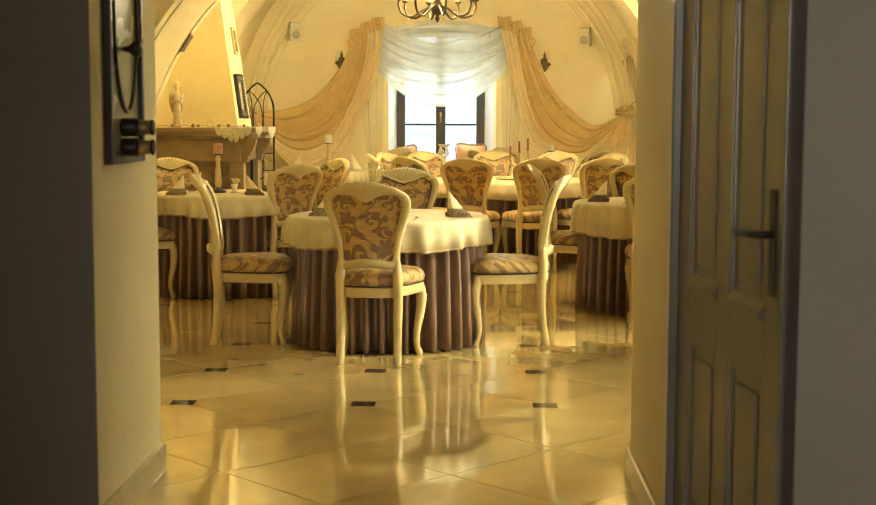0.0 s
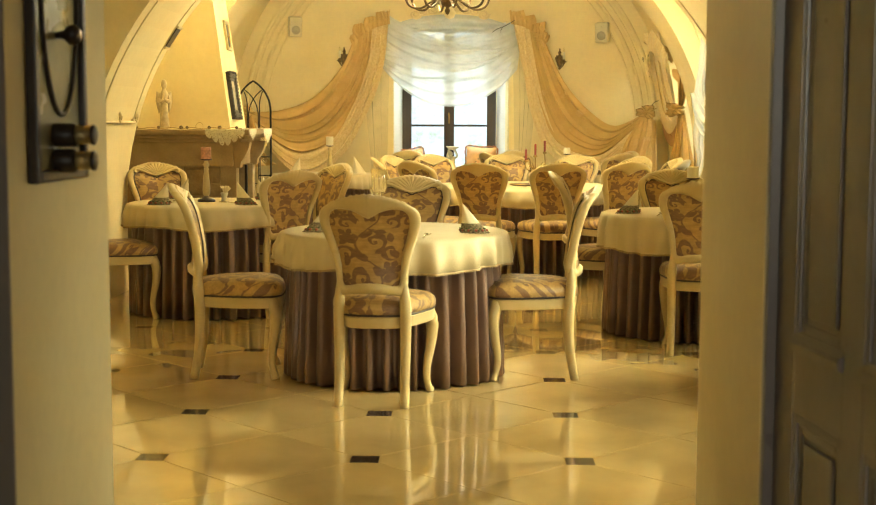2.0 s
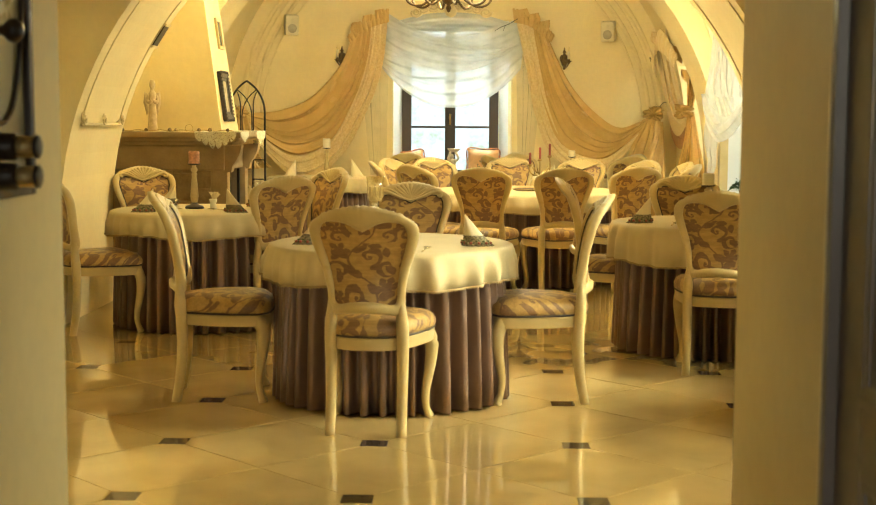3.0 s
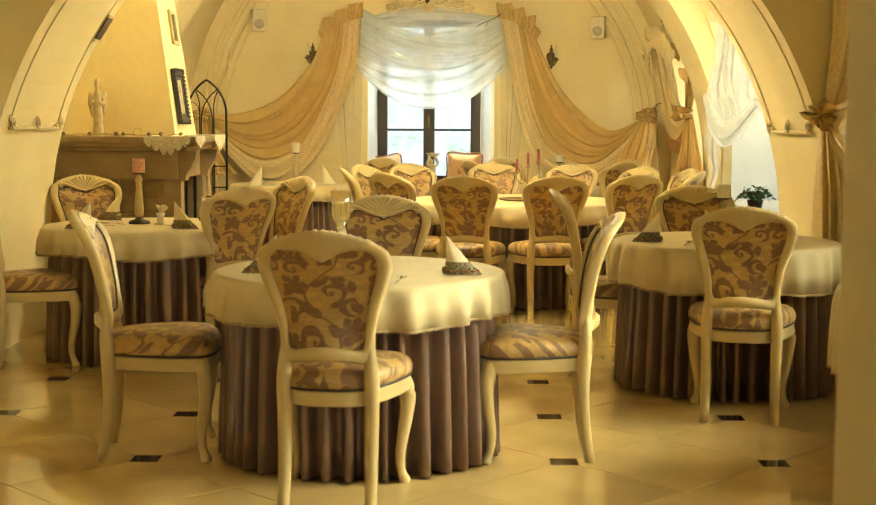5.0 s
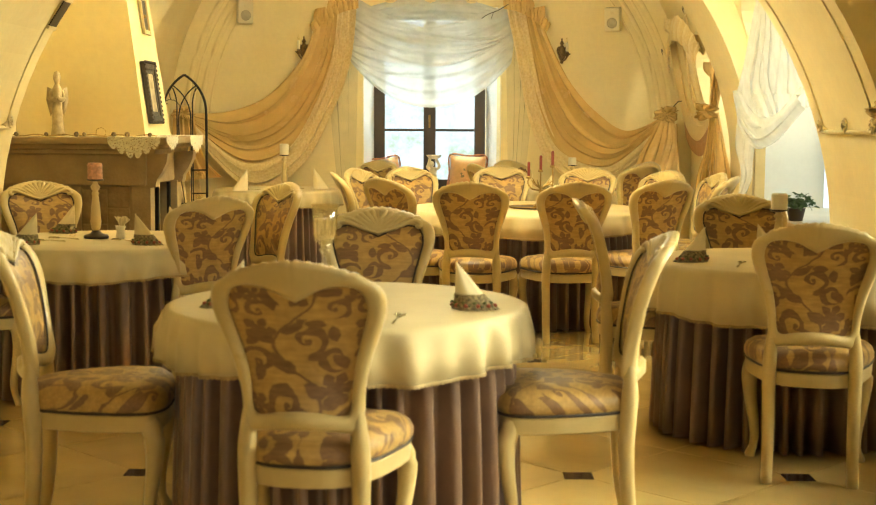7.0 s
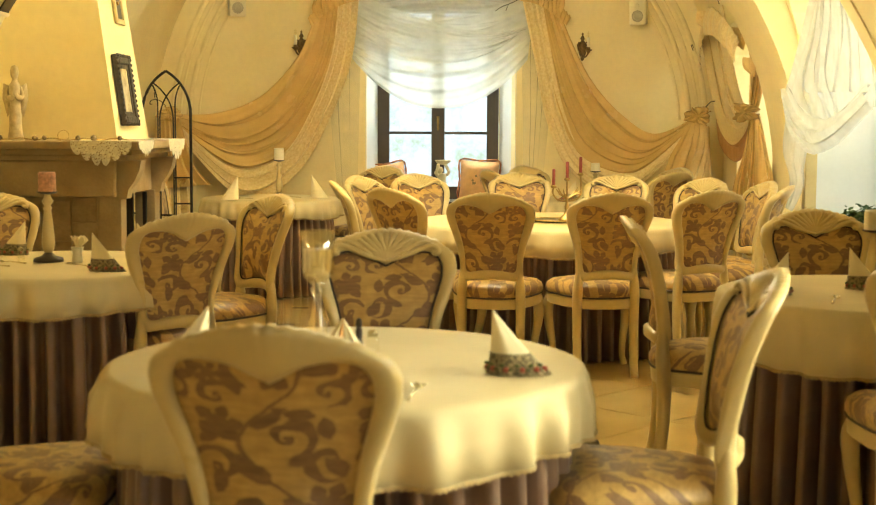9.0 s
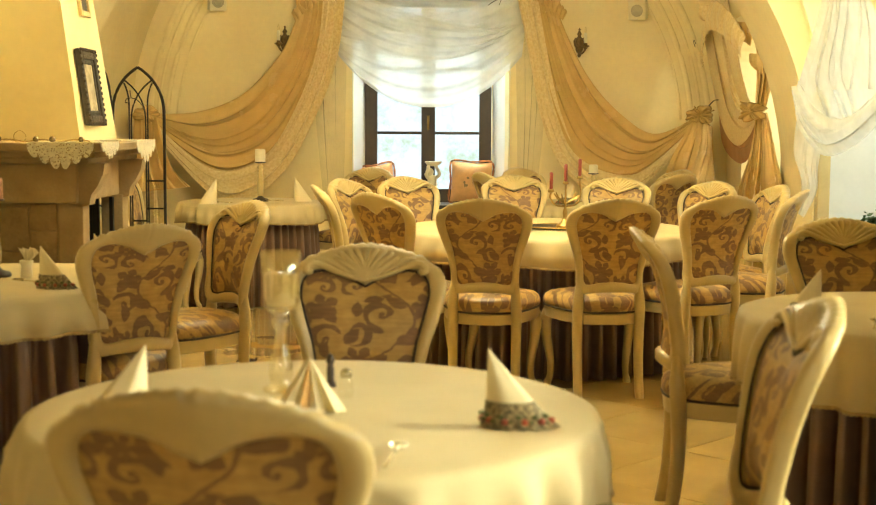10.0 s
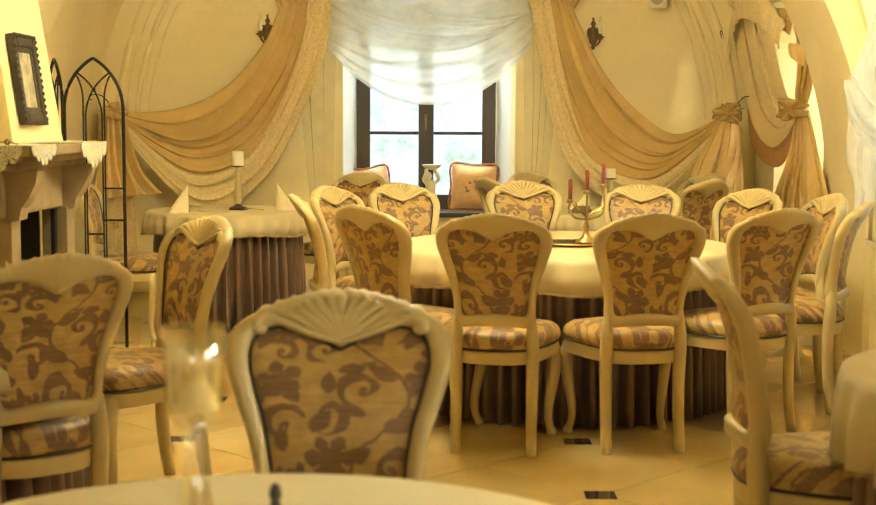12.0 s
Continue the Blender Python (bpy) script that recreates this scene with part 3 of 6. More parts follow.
# ---- tables ----
def table(x, y, r, label, hem=0.615, top=0.755, folds=42, skirt_mat=None, group="", seed=1):
    rnd = random.Random(seed)
    t = thing("round_table", label, "table", pose(x, y, 0), group)
    part("tabletop", lathe([(r - 0.02, top - 0.03), (r - 0.012, top - 0.02), (r - 0.012, top - 0.008), (r - 0.02, top - 0.006)], 40), DARKWOOD, t)
    part("pedestal", lathe([(0.25, 0.0), (0.25, 0.03), (0.06, 0.08), (0.05, 0.6), (0.15, top - 0.03)], 16), DARKWOOD, t)
    bm = bmesh.new()
    n = folds * 14
    rings = []
    ph = [rnd.uniform(-0.5, 0.5) for _ in range(folds + 1)]
    for z, amp in ((top - 0.02, 0.003), (top - 0.09, 0.018), (0.55, 0.038), (0.35, 0.046), (0.15, 0.050), (0.008, 0.052)):
        ring = []
        for i in range(n):
            a = 2 * math.pi * i / n
            k = i / 14 + 0.22 * math.sin(5 * a + seed) + 0.12 * math.sin(11 * a + 2 * seed) + 0.05 * (0.7 - z) * math.sin(9 * a + seed)
            f = k % 1.0
            fold = int(k) % folds
            w = 0.85 * math.tanh(2.0 * (math.sin(2 * math.pi * f) + 0.35 * ph[fold])) - 0.15
            w *= 1.0 + 0.5 * ph[(fold + 3) % folds]
            rr = r - 0.068 + amp * w + 0.006 * math.sin(2 * a + seed) + 0.03 * (0.75 - z) * 0.8
            ring.append(bm.verts.new((rr * math.cos(a), rr * math.sin(a), z)))
        rings.append(ring)
    for p, q in zip(rings, rings[1:]):
        for i in range(n):
            bm.faces.new((p[i], p[(i + 1) % n], q[(i + 1) % n], q[i]))
    skirt = part("skirt", bm, skirt_mat or SKIRT, t, "pleated floor-length brown satin skirt", smooth=True)
    skirt.modifiers.new("thickness", "SOLIDIFY").thickness = 0.003
    # the cloth lies on top and falls over the edge in soft waves
    cloth = tagged(new("tablecloth"), "ivory linen cloth with a fringed hem on the table", "tablecloth", "tablecloths")
    cloth.matrix_world = pose(x, y, 0)
    bm = bmesh.new()
    n = 320
    mid = bm.verts.new((0, 0, top + 0.004))
    rings = []
    w1, w2 = rnd.uniform(0, 6), rnd.uniform(0, 6)
    levels = [(0.5, top + 0.004, 0), (0.97, top + 0.004, 0), (1.0, top - 0.002, 0), (1.012, top - 0.02, 0.22), (1.02, top - 0.05, 0.6), (1.03, (top + hem) / 2, 0.85), (1.035, hem, 1.0)]
    for f, z, wv in levels:
        ring = []
        for i in range(n):
            a = 2 * math.pi * i / n
            d = 0.015 * math.sin(21 * a + w1 + 1.6 * math.sin(2 * a)) * (0.6 + 0.4 * math.sin(3 * a + w2)) + 0.010 * math.sin(34 * a + w2 + 1.5 * math.sin(3 * a)) + 0.005 * math.sin(4 * a)
            zz = z + (0.010 * math.sin(5 * a + w2) * wv if wv > 0.6 else 0)
            ring.append(bm.verts.new(((r * f + d * wv) * math.cos(a), (r * f + d * wv) * math.sin(a), zz)))
        rings.append(ring)
    for i in range(n):
        bm.faces.new((mid, rings[0][i], rings[0][(i + 1) % n]))
    for p, q in zip(rings, rings[1:]):
        for i in range(n):
            bm.faces.new((p[i], p[(i + 1) % n], q[(i + 1) % n], q[i]))
    sheet = part("sheet", bm, LINEN, cloth, smooth=True)
    sheet.modifiers.new("thickness", "SOLIDIFY").thickness = 0.002
    bm = bmesh.new()
    m = int(900 * r)
    rows = [[], [], []]
    for i in range(m):
        a = 2 * math.pi * i / m
        d = 0.015 * math.sin(21 * a + w1 + 1.6 * math.sin(2 * a)) * (0.6 + 0.4 * math.sin(3 * a + w2)) + 0.010 * math.sin(34 * a + w2 + 1.5 * math.sin(3 * a)) + 0.005 * math.sin(4 * a)
        rr = r * 1.035 + d
        z = hem + 0.010 * math.sin(5 * a + w2)
        h = (0.010, 0.005, 0.009, 0.004)[i % 4] + rnd.uniform(0, 0.002)
        for row, zz, e in zip(rows, (z + 0.003, z - 0.002, z - h), (0.002, 0.0035, 0.003)):
            row.append(bm.verts.new(((rr + e) * math.cos(a), (rr + e) * math.sin(a), zz)))
    for p, q in zip(rows, rows[1:]):
        for i in range(m):
            bm.faces.new((p[i], p[(i + 1) % m], q[(i + 1) % m], q[i]))
    part("fringe", bm, FRINGE, cloth, "short golden fringe")
    return t


FRINGE = material("golden fringe", (0.46, 0.33, 0.14), 0.6, vary=0.15, scale=60)
table(.007, 7.90, .60, "round dining table with a brown pleated skirt", hem=0.60, seed=1)
table(-1.40, 10.25, .60, "round dining table with a brown pleated skirt", seed=2)
table(1.83, 9.42, .585, "round dining table with a brown pleated skirt", hem=0.545, seed=3)
table(.87, 13.0, .86, "large round dining table with a brown pleated skirt", folds=62, seed=4)
table(-1.20, 15.5, .55, "round dining table with a brown pleated skirt", hem=0.615, seed=5)
table(1.42, 15.6, .56, "round dining table with a brown pleated skirt", seed=6)
table(2.40, 7.30, .56, "round side table with a red brown skirt beside the doorway wall", hem=0.46, seed=7)


# ---- far window ----
GLASS = bpy.data.materials.new("window glass")
GLASS.use_nodes = True
gb = GLASS.node_tree.nodes["Principled BSDF"]
gb.inputs["Transmission Weight"].default_value, gb.inputs["Roughness"].default_value, gb.inputs["IOR"].default_value = 1.0, 0.02, 1.1
CLEAR = bpy.data.materials.new("clear thin glass")
CLEAR.use_nodes = True
n, l = CLEAR.node_tree.nodes, CLEAR.node_tree.links
n.remove(n["Principled BSDF"])
g1, g2, gm = n.new("ShaderNodeBsdfTransparent"), n.new("ShaderNodeBsdfGlossy"), n.new("ShaderNodeMixShader")
g1.inputs[0].default_value, g2.inputs[0].default_value, g2.inputs[1].default_value = (.97, .96, .92, 1), (1, 1, 1, 1), .03
gm.inputs[0].default_value = .09
l.new(g1.outputs[0], gm.inputs[1])
l.new(g2.outputs[0], gm.inputs[2])
l.new(gm.outputs[0], n["Material Output"].inputs[0])

GOBLET = CLEAR.copy()
GOBLET.name = "amber tinted glass"
for node in GOBLET.node_tree.nodes:
    if node.type == "BSDF_TRANSPARENT":
        node.inputs[0].default_value = (.95, .91, .78, 1)
    if node.type == "MIX_SHADER":
        node.inputs[0].default_value = .26

FY = 17.42   # plane of the far window
win = structure(new("window_1"), "dark stained two-leaf window behind a sheer swag", "window")
part("window_frame", boxes((-.44, -.33, FY, FY + .07, .65, 2.5), (.59, .70, FY, FY + .07, .65, 2.5), (-.33, .59, FY, FY + .07, .65, .77), (-.33, .59, FY, FY + .07, 2.4, 2.5), bevel=.006), DARKWOOD, win)
part("mullion", boxes((.068, .192, FY - .012, FY + .06, .77, 2.4), bevel=.008), DARKWOOD, win)
for x0, x1 in ((-.33, .068), (.192, .59)):
    for z in (1.275, 1.85):
        part("glazing_bar", boxes((x0, x1, FY + .015, FY + .05, z - .013, z + .013), bevel=.004), DARKWOOD, win)
    for z0, z1 in ((.77, 1.262), (1.288, 1.837), (1.863, 2.4)):
        pane = part("pane", boxes((x0, x1, FY + .03, FY + .034, z0, z1)), GLASS, win)
        pane.visible_shadow = False
handle = part("window_handle", tube([(.13, FY - .03, 1.43), (.13, FY - .035, 1.38), (.13, FY - .035, 1.30)], [.012, .011, .009], 8), BRASS, win, "brass window handle", smooth=True)
part("window_sill", boxes((-.60, .92, 16.93, FY + .01, .615, .652), bevel=.006), DARKWOOD, win, "dark wooden window sill")
rev = bmesh.new()
for xa, xb, s in ((WX0, WX0 + .083, 1), (WX1, WX1 - .133, -1)):
    vs = [rev.verts.new(p) for p in ((xa + s * .004, Y1 - .003, .652), (xb + s * .004, FY, .652), (xb + s * .004, FY, 2.5), (xa + s * .004, Y1 - .003, 2.5))]
    rev.faces.new(vs)
part("reveal_lining", rev, WHITE, win, "white painted reveal").modifiers.new("thickness", "SOLIDIFY").thickness = .003

# ---- what lies outside ----
OUT = bpy.data.materials.new("bright garden")
OUT.use_nodes = True
n, l = OUT.node_tree.nodes, OUT.node_tree.links
n.remove(n["Principled BSDF"])
em = n.new("ShaderNodeEmission")
l.new(em.outputs[0], n["Material Output"].inputs[0])
tc = n.new("ShaderNodeTexCoord")
nz = n.new("ShaderNodeTexNoise")
nz.inputs["Scale"].default_value, nz.inputs["Detail"].default_value, nz.inputs["Roughness"].default_value = 1.7, 14, 0.72
l.new(tc.outputs["Object"], nz.inputs["Vector"])
rp = n.new("ShaderNodeValToRGB")
rp.color_ramp.elements[0].position, rp.color_ramp.elements[0].color = 0.31, (0.36, 0.43, 0.30, 1)
rp.color_ramp.elements[1].position, rp.color_ramp.elements[1].color = 0.50, (0.74, 0.82, 0.98, 1)
e = rp.color_ramp.elements.new(0.42)
e.color = (0.56, 0.63, 0.56, 1)
l.new(nz.outputs[0], rp.inputs[0])
l.new(rp.outputs[0], em.inputs[0])
em.inputs[1].default_value = 0.60
structure(mesh_object("backdrop", boxes((-9, 11, 27, 27.1, -1, 9)), OUT), "overexposed garden greenery", "backdrop")
PALE = bpy.data.materials.new("pale sky outside")
PALE.use_nodes = True
n, l = PALE.node_tree.nodes, PALE.node_tree.links
n.remove(n["Principled BSDF"])
em = n.new("ShaderNodeEmission")
em.inputs[0].default_value, em.inputs[1].default_value = (0.46, 0.54, 0.62, 1), 0.50
l.new(em.outputs[0], n["Material Output"].inputs[0])
structure(mesh_object("backdrop_side", boxes((9, 9.1, 0, 40, -1, 9)), PALE), "pale bright sky", "backdrop")
structure(mesh_object("ground", boxes((-60, 60, -40, 90, -0.6, -0.31)), material("grass", (0.07, 0.10, 0.03), 0.9, vary=0.2)), "grass outside", "ground")


# ---- side windows ----
def side_window(index, yc, w, z0, z1):
    ob = structure(new("window_%d" % index), "white framed window in a deep niche", "window")
    x = 3.30
    h = w / 2
    part("window_frame", boxes((x, x + .06, yc - h, yc - h + .08, z0, z1), (x, x + .06, yc + h - .08, yc + h, z0, z1), (x, x + .06, yc - h + .08, yc + h - .08, z0, z0 + .08), (x, x + .06, yc - h + .08, yc + h - .08, z1 - .08, z1), bevel=.004), WHITE, ob)
    part("mullion", boxes((x - .005, x + .055, yc - .05, yc + .05, z0 + .08, z1 - .08), bevel=.004), WHITE, ob)
    for s in (-1, 1):
        pane = part("pane", boxes((x + .02, x + .024, min(yc + s * .05, yc + s * (h - .08)), max(yc + s * .05, yc + s * (h - .08)), z0 + .08, z1 - .08)), GLASS, ob)
        pane.visible_shadow = False
    part("window_sill", boxes((XC + HALF - .06, x, yc - h + .003, yc + h - .003, z0 - .02, z0 + .012), bevel=.005), WHITE, ob, "white sill")


for k, wrow in enumerate(WINDOWS):
    side_window(k + 2, *wrow)

# ---- mouldings on the far wall and the arch ----
for k, (r, rad) in enumerate(((2.44, .030), (2.37, .014), (2.29, .026), (2.20, .012))):
    pts = [(x, Y1 + .45 * rad, z) for x, z in arc(XC, 1.25, r, 4, 176, 64)]
    structure(mesh_object("trim_arch", tube(pts, rad, 12), PLASTER, True), "curved plaster moulding on the end wall", "trim")
for s, sx in ((0, 1), (180, -1)):
    for y in (AY0 + .17, AY1 - .17):
        pts = [(XC + (AR - .004) * math.cos(radians(a)), y, AZ + (AR - .004) * math.sin(radians(a))) for a in ([16.5 + 2 * i for i in range(34)] if sx > 0 else [163.5 - 2 * i for i in range(34)])]
        structure(mesh_object("trim_panel", tube(pts, .006, 6), PLASTER, True), "slim plaster panel moulding on the arch", "trim")
    xw = XC + sx * (AR * math.cos(radians(16)) - .02)
    orn = structure(new("trim_ornament"), "gilded stucco bar with scrolled corners", "trim")
    zb = AZ + AR * math.sin(radians(16))
    part("bar", tube([(xw, AY0 + .15, zb), (xw, AY1 - .15, zb)], .011, 8), STUCCO, orn, smooth=True)
    for yc, e in ((AY0 + .15, 1), (AY1 - .15, -1)):
        rise = spline([(xw, yc + e * .10, zb + .01), (xw, yc + e * .02, zb + .03), (xw, yc - e * .015, zb + .08), (xw, yc + e * .012, zb + .13), (xw, yc + e * .03, zb + .10), (xw, yc + e * .012, zb + .085)], 4)
        part("corner_scroll", tube(rise, [.013 - .0003 * k for k in range(len(rise))], 7), STUCCO, orn, smooth=True)
    for yc in (AY0 + .17, (AY0 + AY1) / 2, AY1 - .17):
        bm = bmesh.new()
        pts = []
        for i in range(26):
            a = i * .52
            rr = .042 - .0014 * i
            pts.append((xw - sx * (.012 + .0006 * i), yc + rr * math.cos(a), zb + .03 + rr * math.sin(a)))
        tube(pts, [.009 - .0002 * i for i in range(26)], 6, bm)
        part("scroll", bm, STUCCO, orn, smooth=True)
# small framed plaque on the arch
plq = thing("wall_plaque", "small dark plaque in a gilded frame on the arch", "plaque")
plq.matrix_world = Matrix.Translation((XC + (AR - .012) * math.cos(radians(147)), AY1 - .11, AZ + (AR - .012) * math.sin(radians(147)))) @ Euler((0, radians(-57), 0)).to_matrix().to_4x4() @ Matrix.Scale(.68, 4)
part("plate", boxes((-.12, .12, -.10, .10, -.012, .0), bevel=.003), DARKWOOD, plq)
for x in (-.15, .12):
    part("border", boxes((x, x + .03, -.11, .11, -.022, .004), bevel=.004), STUCCO, plq)


# ---- hangings ----
def ribbon(c0, c1, folds, depth, out, nt=56, ns=0, seed=1, gather=0.3, curl=0.0, drop=1.15):
    """Cloth between two edge lines, with folds along its length: broad rounded ridges, sharp creases, each fold of its own width and sag.
    out: the way the folds stand out; drop: how far the ridges hang over towards the second edge."""
    rnd = random.Random(seed)
    a, b = spline(c0, 12), spline(c1, 12)
    ns = ns or max(40, int(folds * 16))

    def at(line, t):
        f = t * (len(line) - 1)
        i = min(int(f), len(line) - 2)
        return line[i].lerp(line[i + 1], f - i)
    out = Vector(out).normalized()
    bm = bmesh.new()
    rows = []
    ph = [rnd.uniform(0, 6.28) for _ in range(6)]
    big = [rnd.uniform(.45, 1.15) for _ in range(int(folds) + 8)]
    sway = [rnd.uniform(0, 6.28) for _ in range(int(folds) + 8)]
    for i in range(nt + 1):
        t = i / nt
        p, q = at(a, t), at(b, t)
        across = q - p
        amp = depth * (gather + (1 - gather) * math.sin(math.pi * min(1, .08 + .84 * t)))
        amp = min(amp, .95 * across.length / folds + .006)
        row = []
        for j in range(ns + 1):
            s = j / ns
            k = folds * (s + .055 * math.sin(7.0 * s + ph[0] + 1.3 * t) + .022 * math.sin(15 * s + ph[1] - 1.9 * t)) + 3
            u, m = k % 1.0, int(k)
            size = (big[m] * (.72 + .28 * math.sin(3.1 * t + sway[m]))) * (1 - u) + (big[m + 1] * (.72 + .28 * math.sin(3.1 * t + sway[m + 1]))) * u
            f = abs(math.sin(math.pi * u)) ** .9 * size
            f += .07 * math.sin(6.28 * 2.3 * k + ph[2] + 4 * t) * math.sin(math.pi * u) + .05 * math.sin(9 * t + 5 * s + ph[3])
            slip = (drop * f + .16 * math.sin(6.28 * u)) / folds * .55
            edge = min(1.0, 8 * s, 8 * (1 - s))
            row.append(bm.verts.new(p + across * (s + slip * edge) + out * (amp * (f - .25) + curl * math.sin(math.pi * s))))
        rows.append(row)
    for i in range(nt):
        for j in range(ns):
            bm.faces.new((rows[i][j], rows[i + 1][j], rows[i + 1][j + 1], rows[i][j + 1]))
    return bm


def heading(c0, c1, out, seed=1, ns=16):
    """A gathered heading: pleats across the line from c0 to c1."""
    a, b = spline(c0, 40), spline(c1, 40)
    out = Vector(out)
    bm = bmesh.new()
    rows = []
    m = len(a) - 1
    for i in range(m + 1):
        t = i / m
        row = []
        for j in range(ns + 1):
            s = j / ns
            k = 2 * math.pi * 11 * t + 2.2 * math.sin(5 * t + seed) + .5 * math.sin(3 * s + seed)
            puff = .018 * math.sin(math.pi * s)
            row.append(bm.verts.new(a[i].lerp(b[i], s) + out * (.020 * abs(math.sin(k / 2)) ** .6 * (.6 + .4 * s) + puff) + Vector((0, 0, .008 * math.sin(1.1 * k) * (1 - s)))))
        rows.append(row)
    for i in range(m):
        for j in range(ns):
            bm.faces.new((rows[i][j], rows[i + 1][j], rows[i + 1][j + 1], rows[i][j + 1]))
    return bm


def rosette(center, size, normal, seed=3):
    """A tied bunch of cloth: a ruffled, crumpled flower, pinched in the middle."""
    rnd = random.Random(seed)
    nrm = Vector(normal).normalized()
    side = nrm.cross(Vector((0, 0, 1))).normalized()
    up = side.cross(nrm)
    if up.z < 0:
        up = -up
    c = Vector(center)
    bm = bmesh.new()
    n = 120
    ph = [rnd.uniform(0, 6.28) for _ in range(8)]
    lobes = rnd.choice((6, 7, 8))
    rows = []
    for k in range(11):
        rho = .06 + .94 * k / 10
        row = []
        for i in range(n):
            a = 2 * math.pi * i / n
            rim = .86 + .10 * math.sin(lobes * a + ph[0]) + .07 * math.sin((2 * lobes + 1) * a + ph[1]) + .10 * math.sin(3 * a + ph[2])
            twist = a + .35 * rho * math.sin(4 * a + ph[3])
            fold = math.sin((2 * lobes - 1) * a + ph[4] + 2.2 * rho) + .6 * math.sin((3 * lobes + 1) * a + ph[5] - 1.5 * rho)
            d = .55 * math.sqrt(max(0, 1 - rho ** 3)) * math.sin(math.pi * (.12 + .55 * rho)) + .26 * rho * fold - .12 * math.exp(-(rho / .22) ** 2)
            r = rho * rim
            row.append(bm.verts.new(c + side * (1.15 * size * r * math.cos(twist)) + up * (.80 * size * r * math.sin(twist)) + nrm * (size * d)))
        rows.append(row)
    bm.faces.new(rows[0][::-1])
    for p, q in zip(rows, rows[1:]):
        for i in range(n):
            bm.faces.new((p[i], p[(i + 1) % n], q[(i + 1) % n], q[i]))
    return bm


def flap(top, width, long, along, out, seed=1):
    """A folded kerchief of cloth hanging from a hook: gathered above, pointed below."""
    rnd = random.Random(seed)
    c, a = Vector(top), Vector(along).normalized()
    tip = c + a * rnd.uniform(-.2, .2) * width - Vector((0, 0, long))
    lean = rnd.uniform(-.15, .15) * width
    left = [c - a * .42 * width, c - a * (.5 * width + lean) - Vector((0, 0, .5 * long)), tip - a * .30 * width]
    right = [c + a * .42 * width + Vector((0, 0, .02)), c + a * (.5 * width - lean) - Vector((0, 0, .42 * long)), tip + a * .22 * width + Vector((0, 0, .3 * long))]
    return ribbon([tuple(p) for p in left], [tuple(p) for p in right], 3, .045, out, nt=24, seed=seed, gather=.8)


def cloth_part(name, bm, mat, parent, label="", thick=.002):
    ob = part(name, bm, mat, parent, label, smooth=True)
    ob.modifiers.new("thickness", "SOLIDIFY").thickness = thick
    return ob


LINING = material("orange brown lining", (0.50, 0.24, 0.08), 0.45, vary=0.06)
Yd = 16.90
left_drape = thing("drape", "gold satin swag drape tied back beside the far window", "curtain", group="swag drapes of the far window")
cloth_part("swag", ribbon([(-.96, Yd, 2.44), (-1.02, Yd, 2.20), (-1.16, Yd, 1.92), (-1.47, Yd, 1.60), (-1.85, Yd - .03, 1.45), (-2.22, Yd - .2, 1.43)],
                          [(-.70, Yd, 2.50), (-.76, Yd, 2.0), (-.93, Yd - .02, 1.5), (-1.23, Yd - .05, 1.05), (-1.68, Yd - .10, .95), (-2.22, Yd - .22, 1.36)], 5, .19, (0, -1, 0), seed=4), DRAPE, left_drape)
cloth_part("edge_swag", ribbon([(-.76, Yd - .03, 2.50), (-.82, Yd - .03, 2.0), (-1.0, Yd - .05, 1.5), (-1.28, Yd - .08, 1.07), (-1.72, Yd - .13, .97), (-2.22, Yd - .24, 1.38)],
                               [(-.58, Yd - .03, 2.50), (-.64, Yd - .03, 1.98), (-.79, Yd - .05, 1.52), (-1.12, Yd - .08, .93), (-1.60, Yd - .14, .68), (-2.22, Yd - .26, 1.30)], 3, .14, (0, -1, 0), seed=6), DRAPE_LIGHT, left_drape, "pale damask lower edge")
cloth_part("ruffle", heading([(-1.04, Yd - .02, 2.30), (-.90, Yd - .04, 2.44), (-.72, Yd - .04, 2.55), (-.56, Yd - .03, 2.62)], [(-1.00, Yd - .05, 2.22), (-.87, Yd - .07, 2.34), (-.71, Yd - .07, 2.42), (-.56, Yd - .05, 2.46)], (0, -1, 0), seed=8), DRAPE, left_drape)
for k, (x, z) in enumerate(((-.93, 2.45), (-.80, 2.53), (-.67, 2.59))):
    cloth_part("fold_flap", flap((x, Yd - .08, z), .12, .15, (1, 0, 0), (0, -1, 0), seed=20 + k), DRAPE, left_drape)
cloth_part("tie_knot", rosette((-2.24, 16.58, 1.43), .10, (.3, -1, 0), seed=31), DRAPE, left_drape)
cloth_part("tail", ribbon([(-2.34, 16.62, 1.40), (-2.37, 16.6, 1.0), (-2.40, 16.58, .76)], [(-2.14, 16.58, 1.40), (-2.02, 16.54, 1.0), (-1.86, 16.52, .82)], 4, .07, (0, -1, 0), seed=9, gather=.6), DRAPE, left_drape)
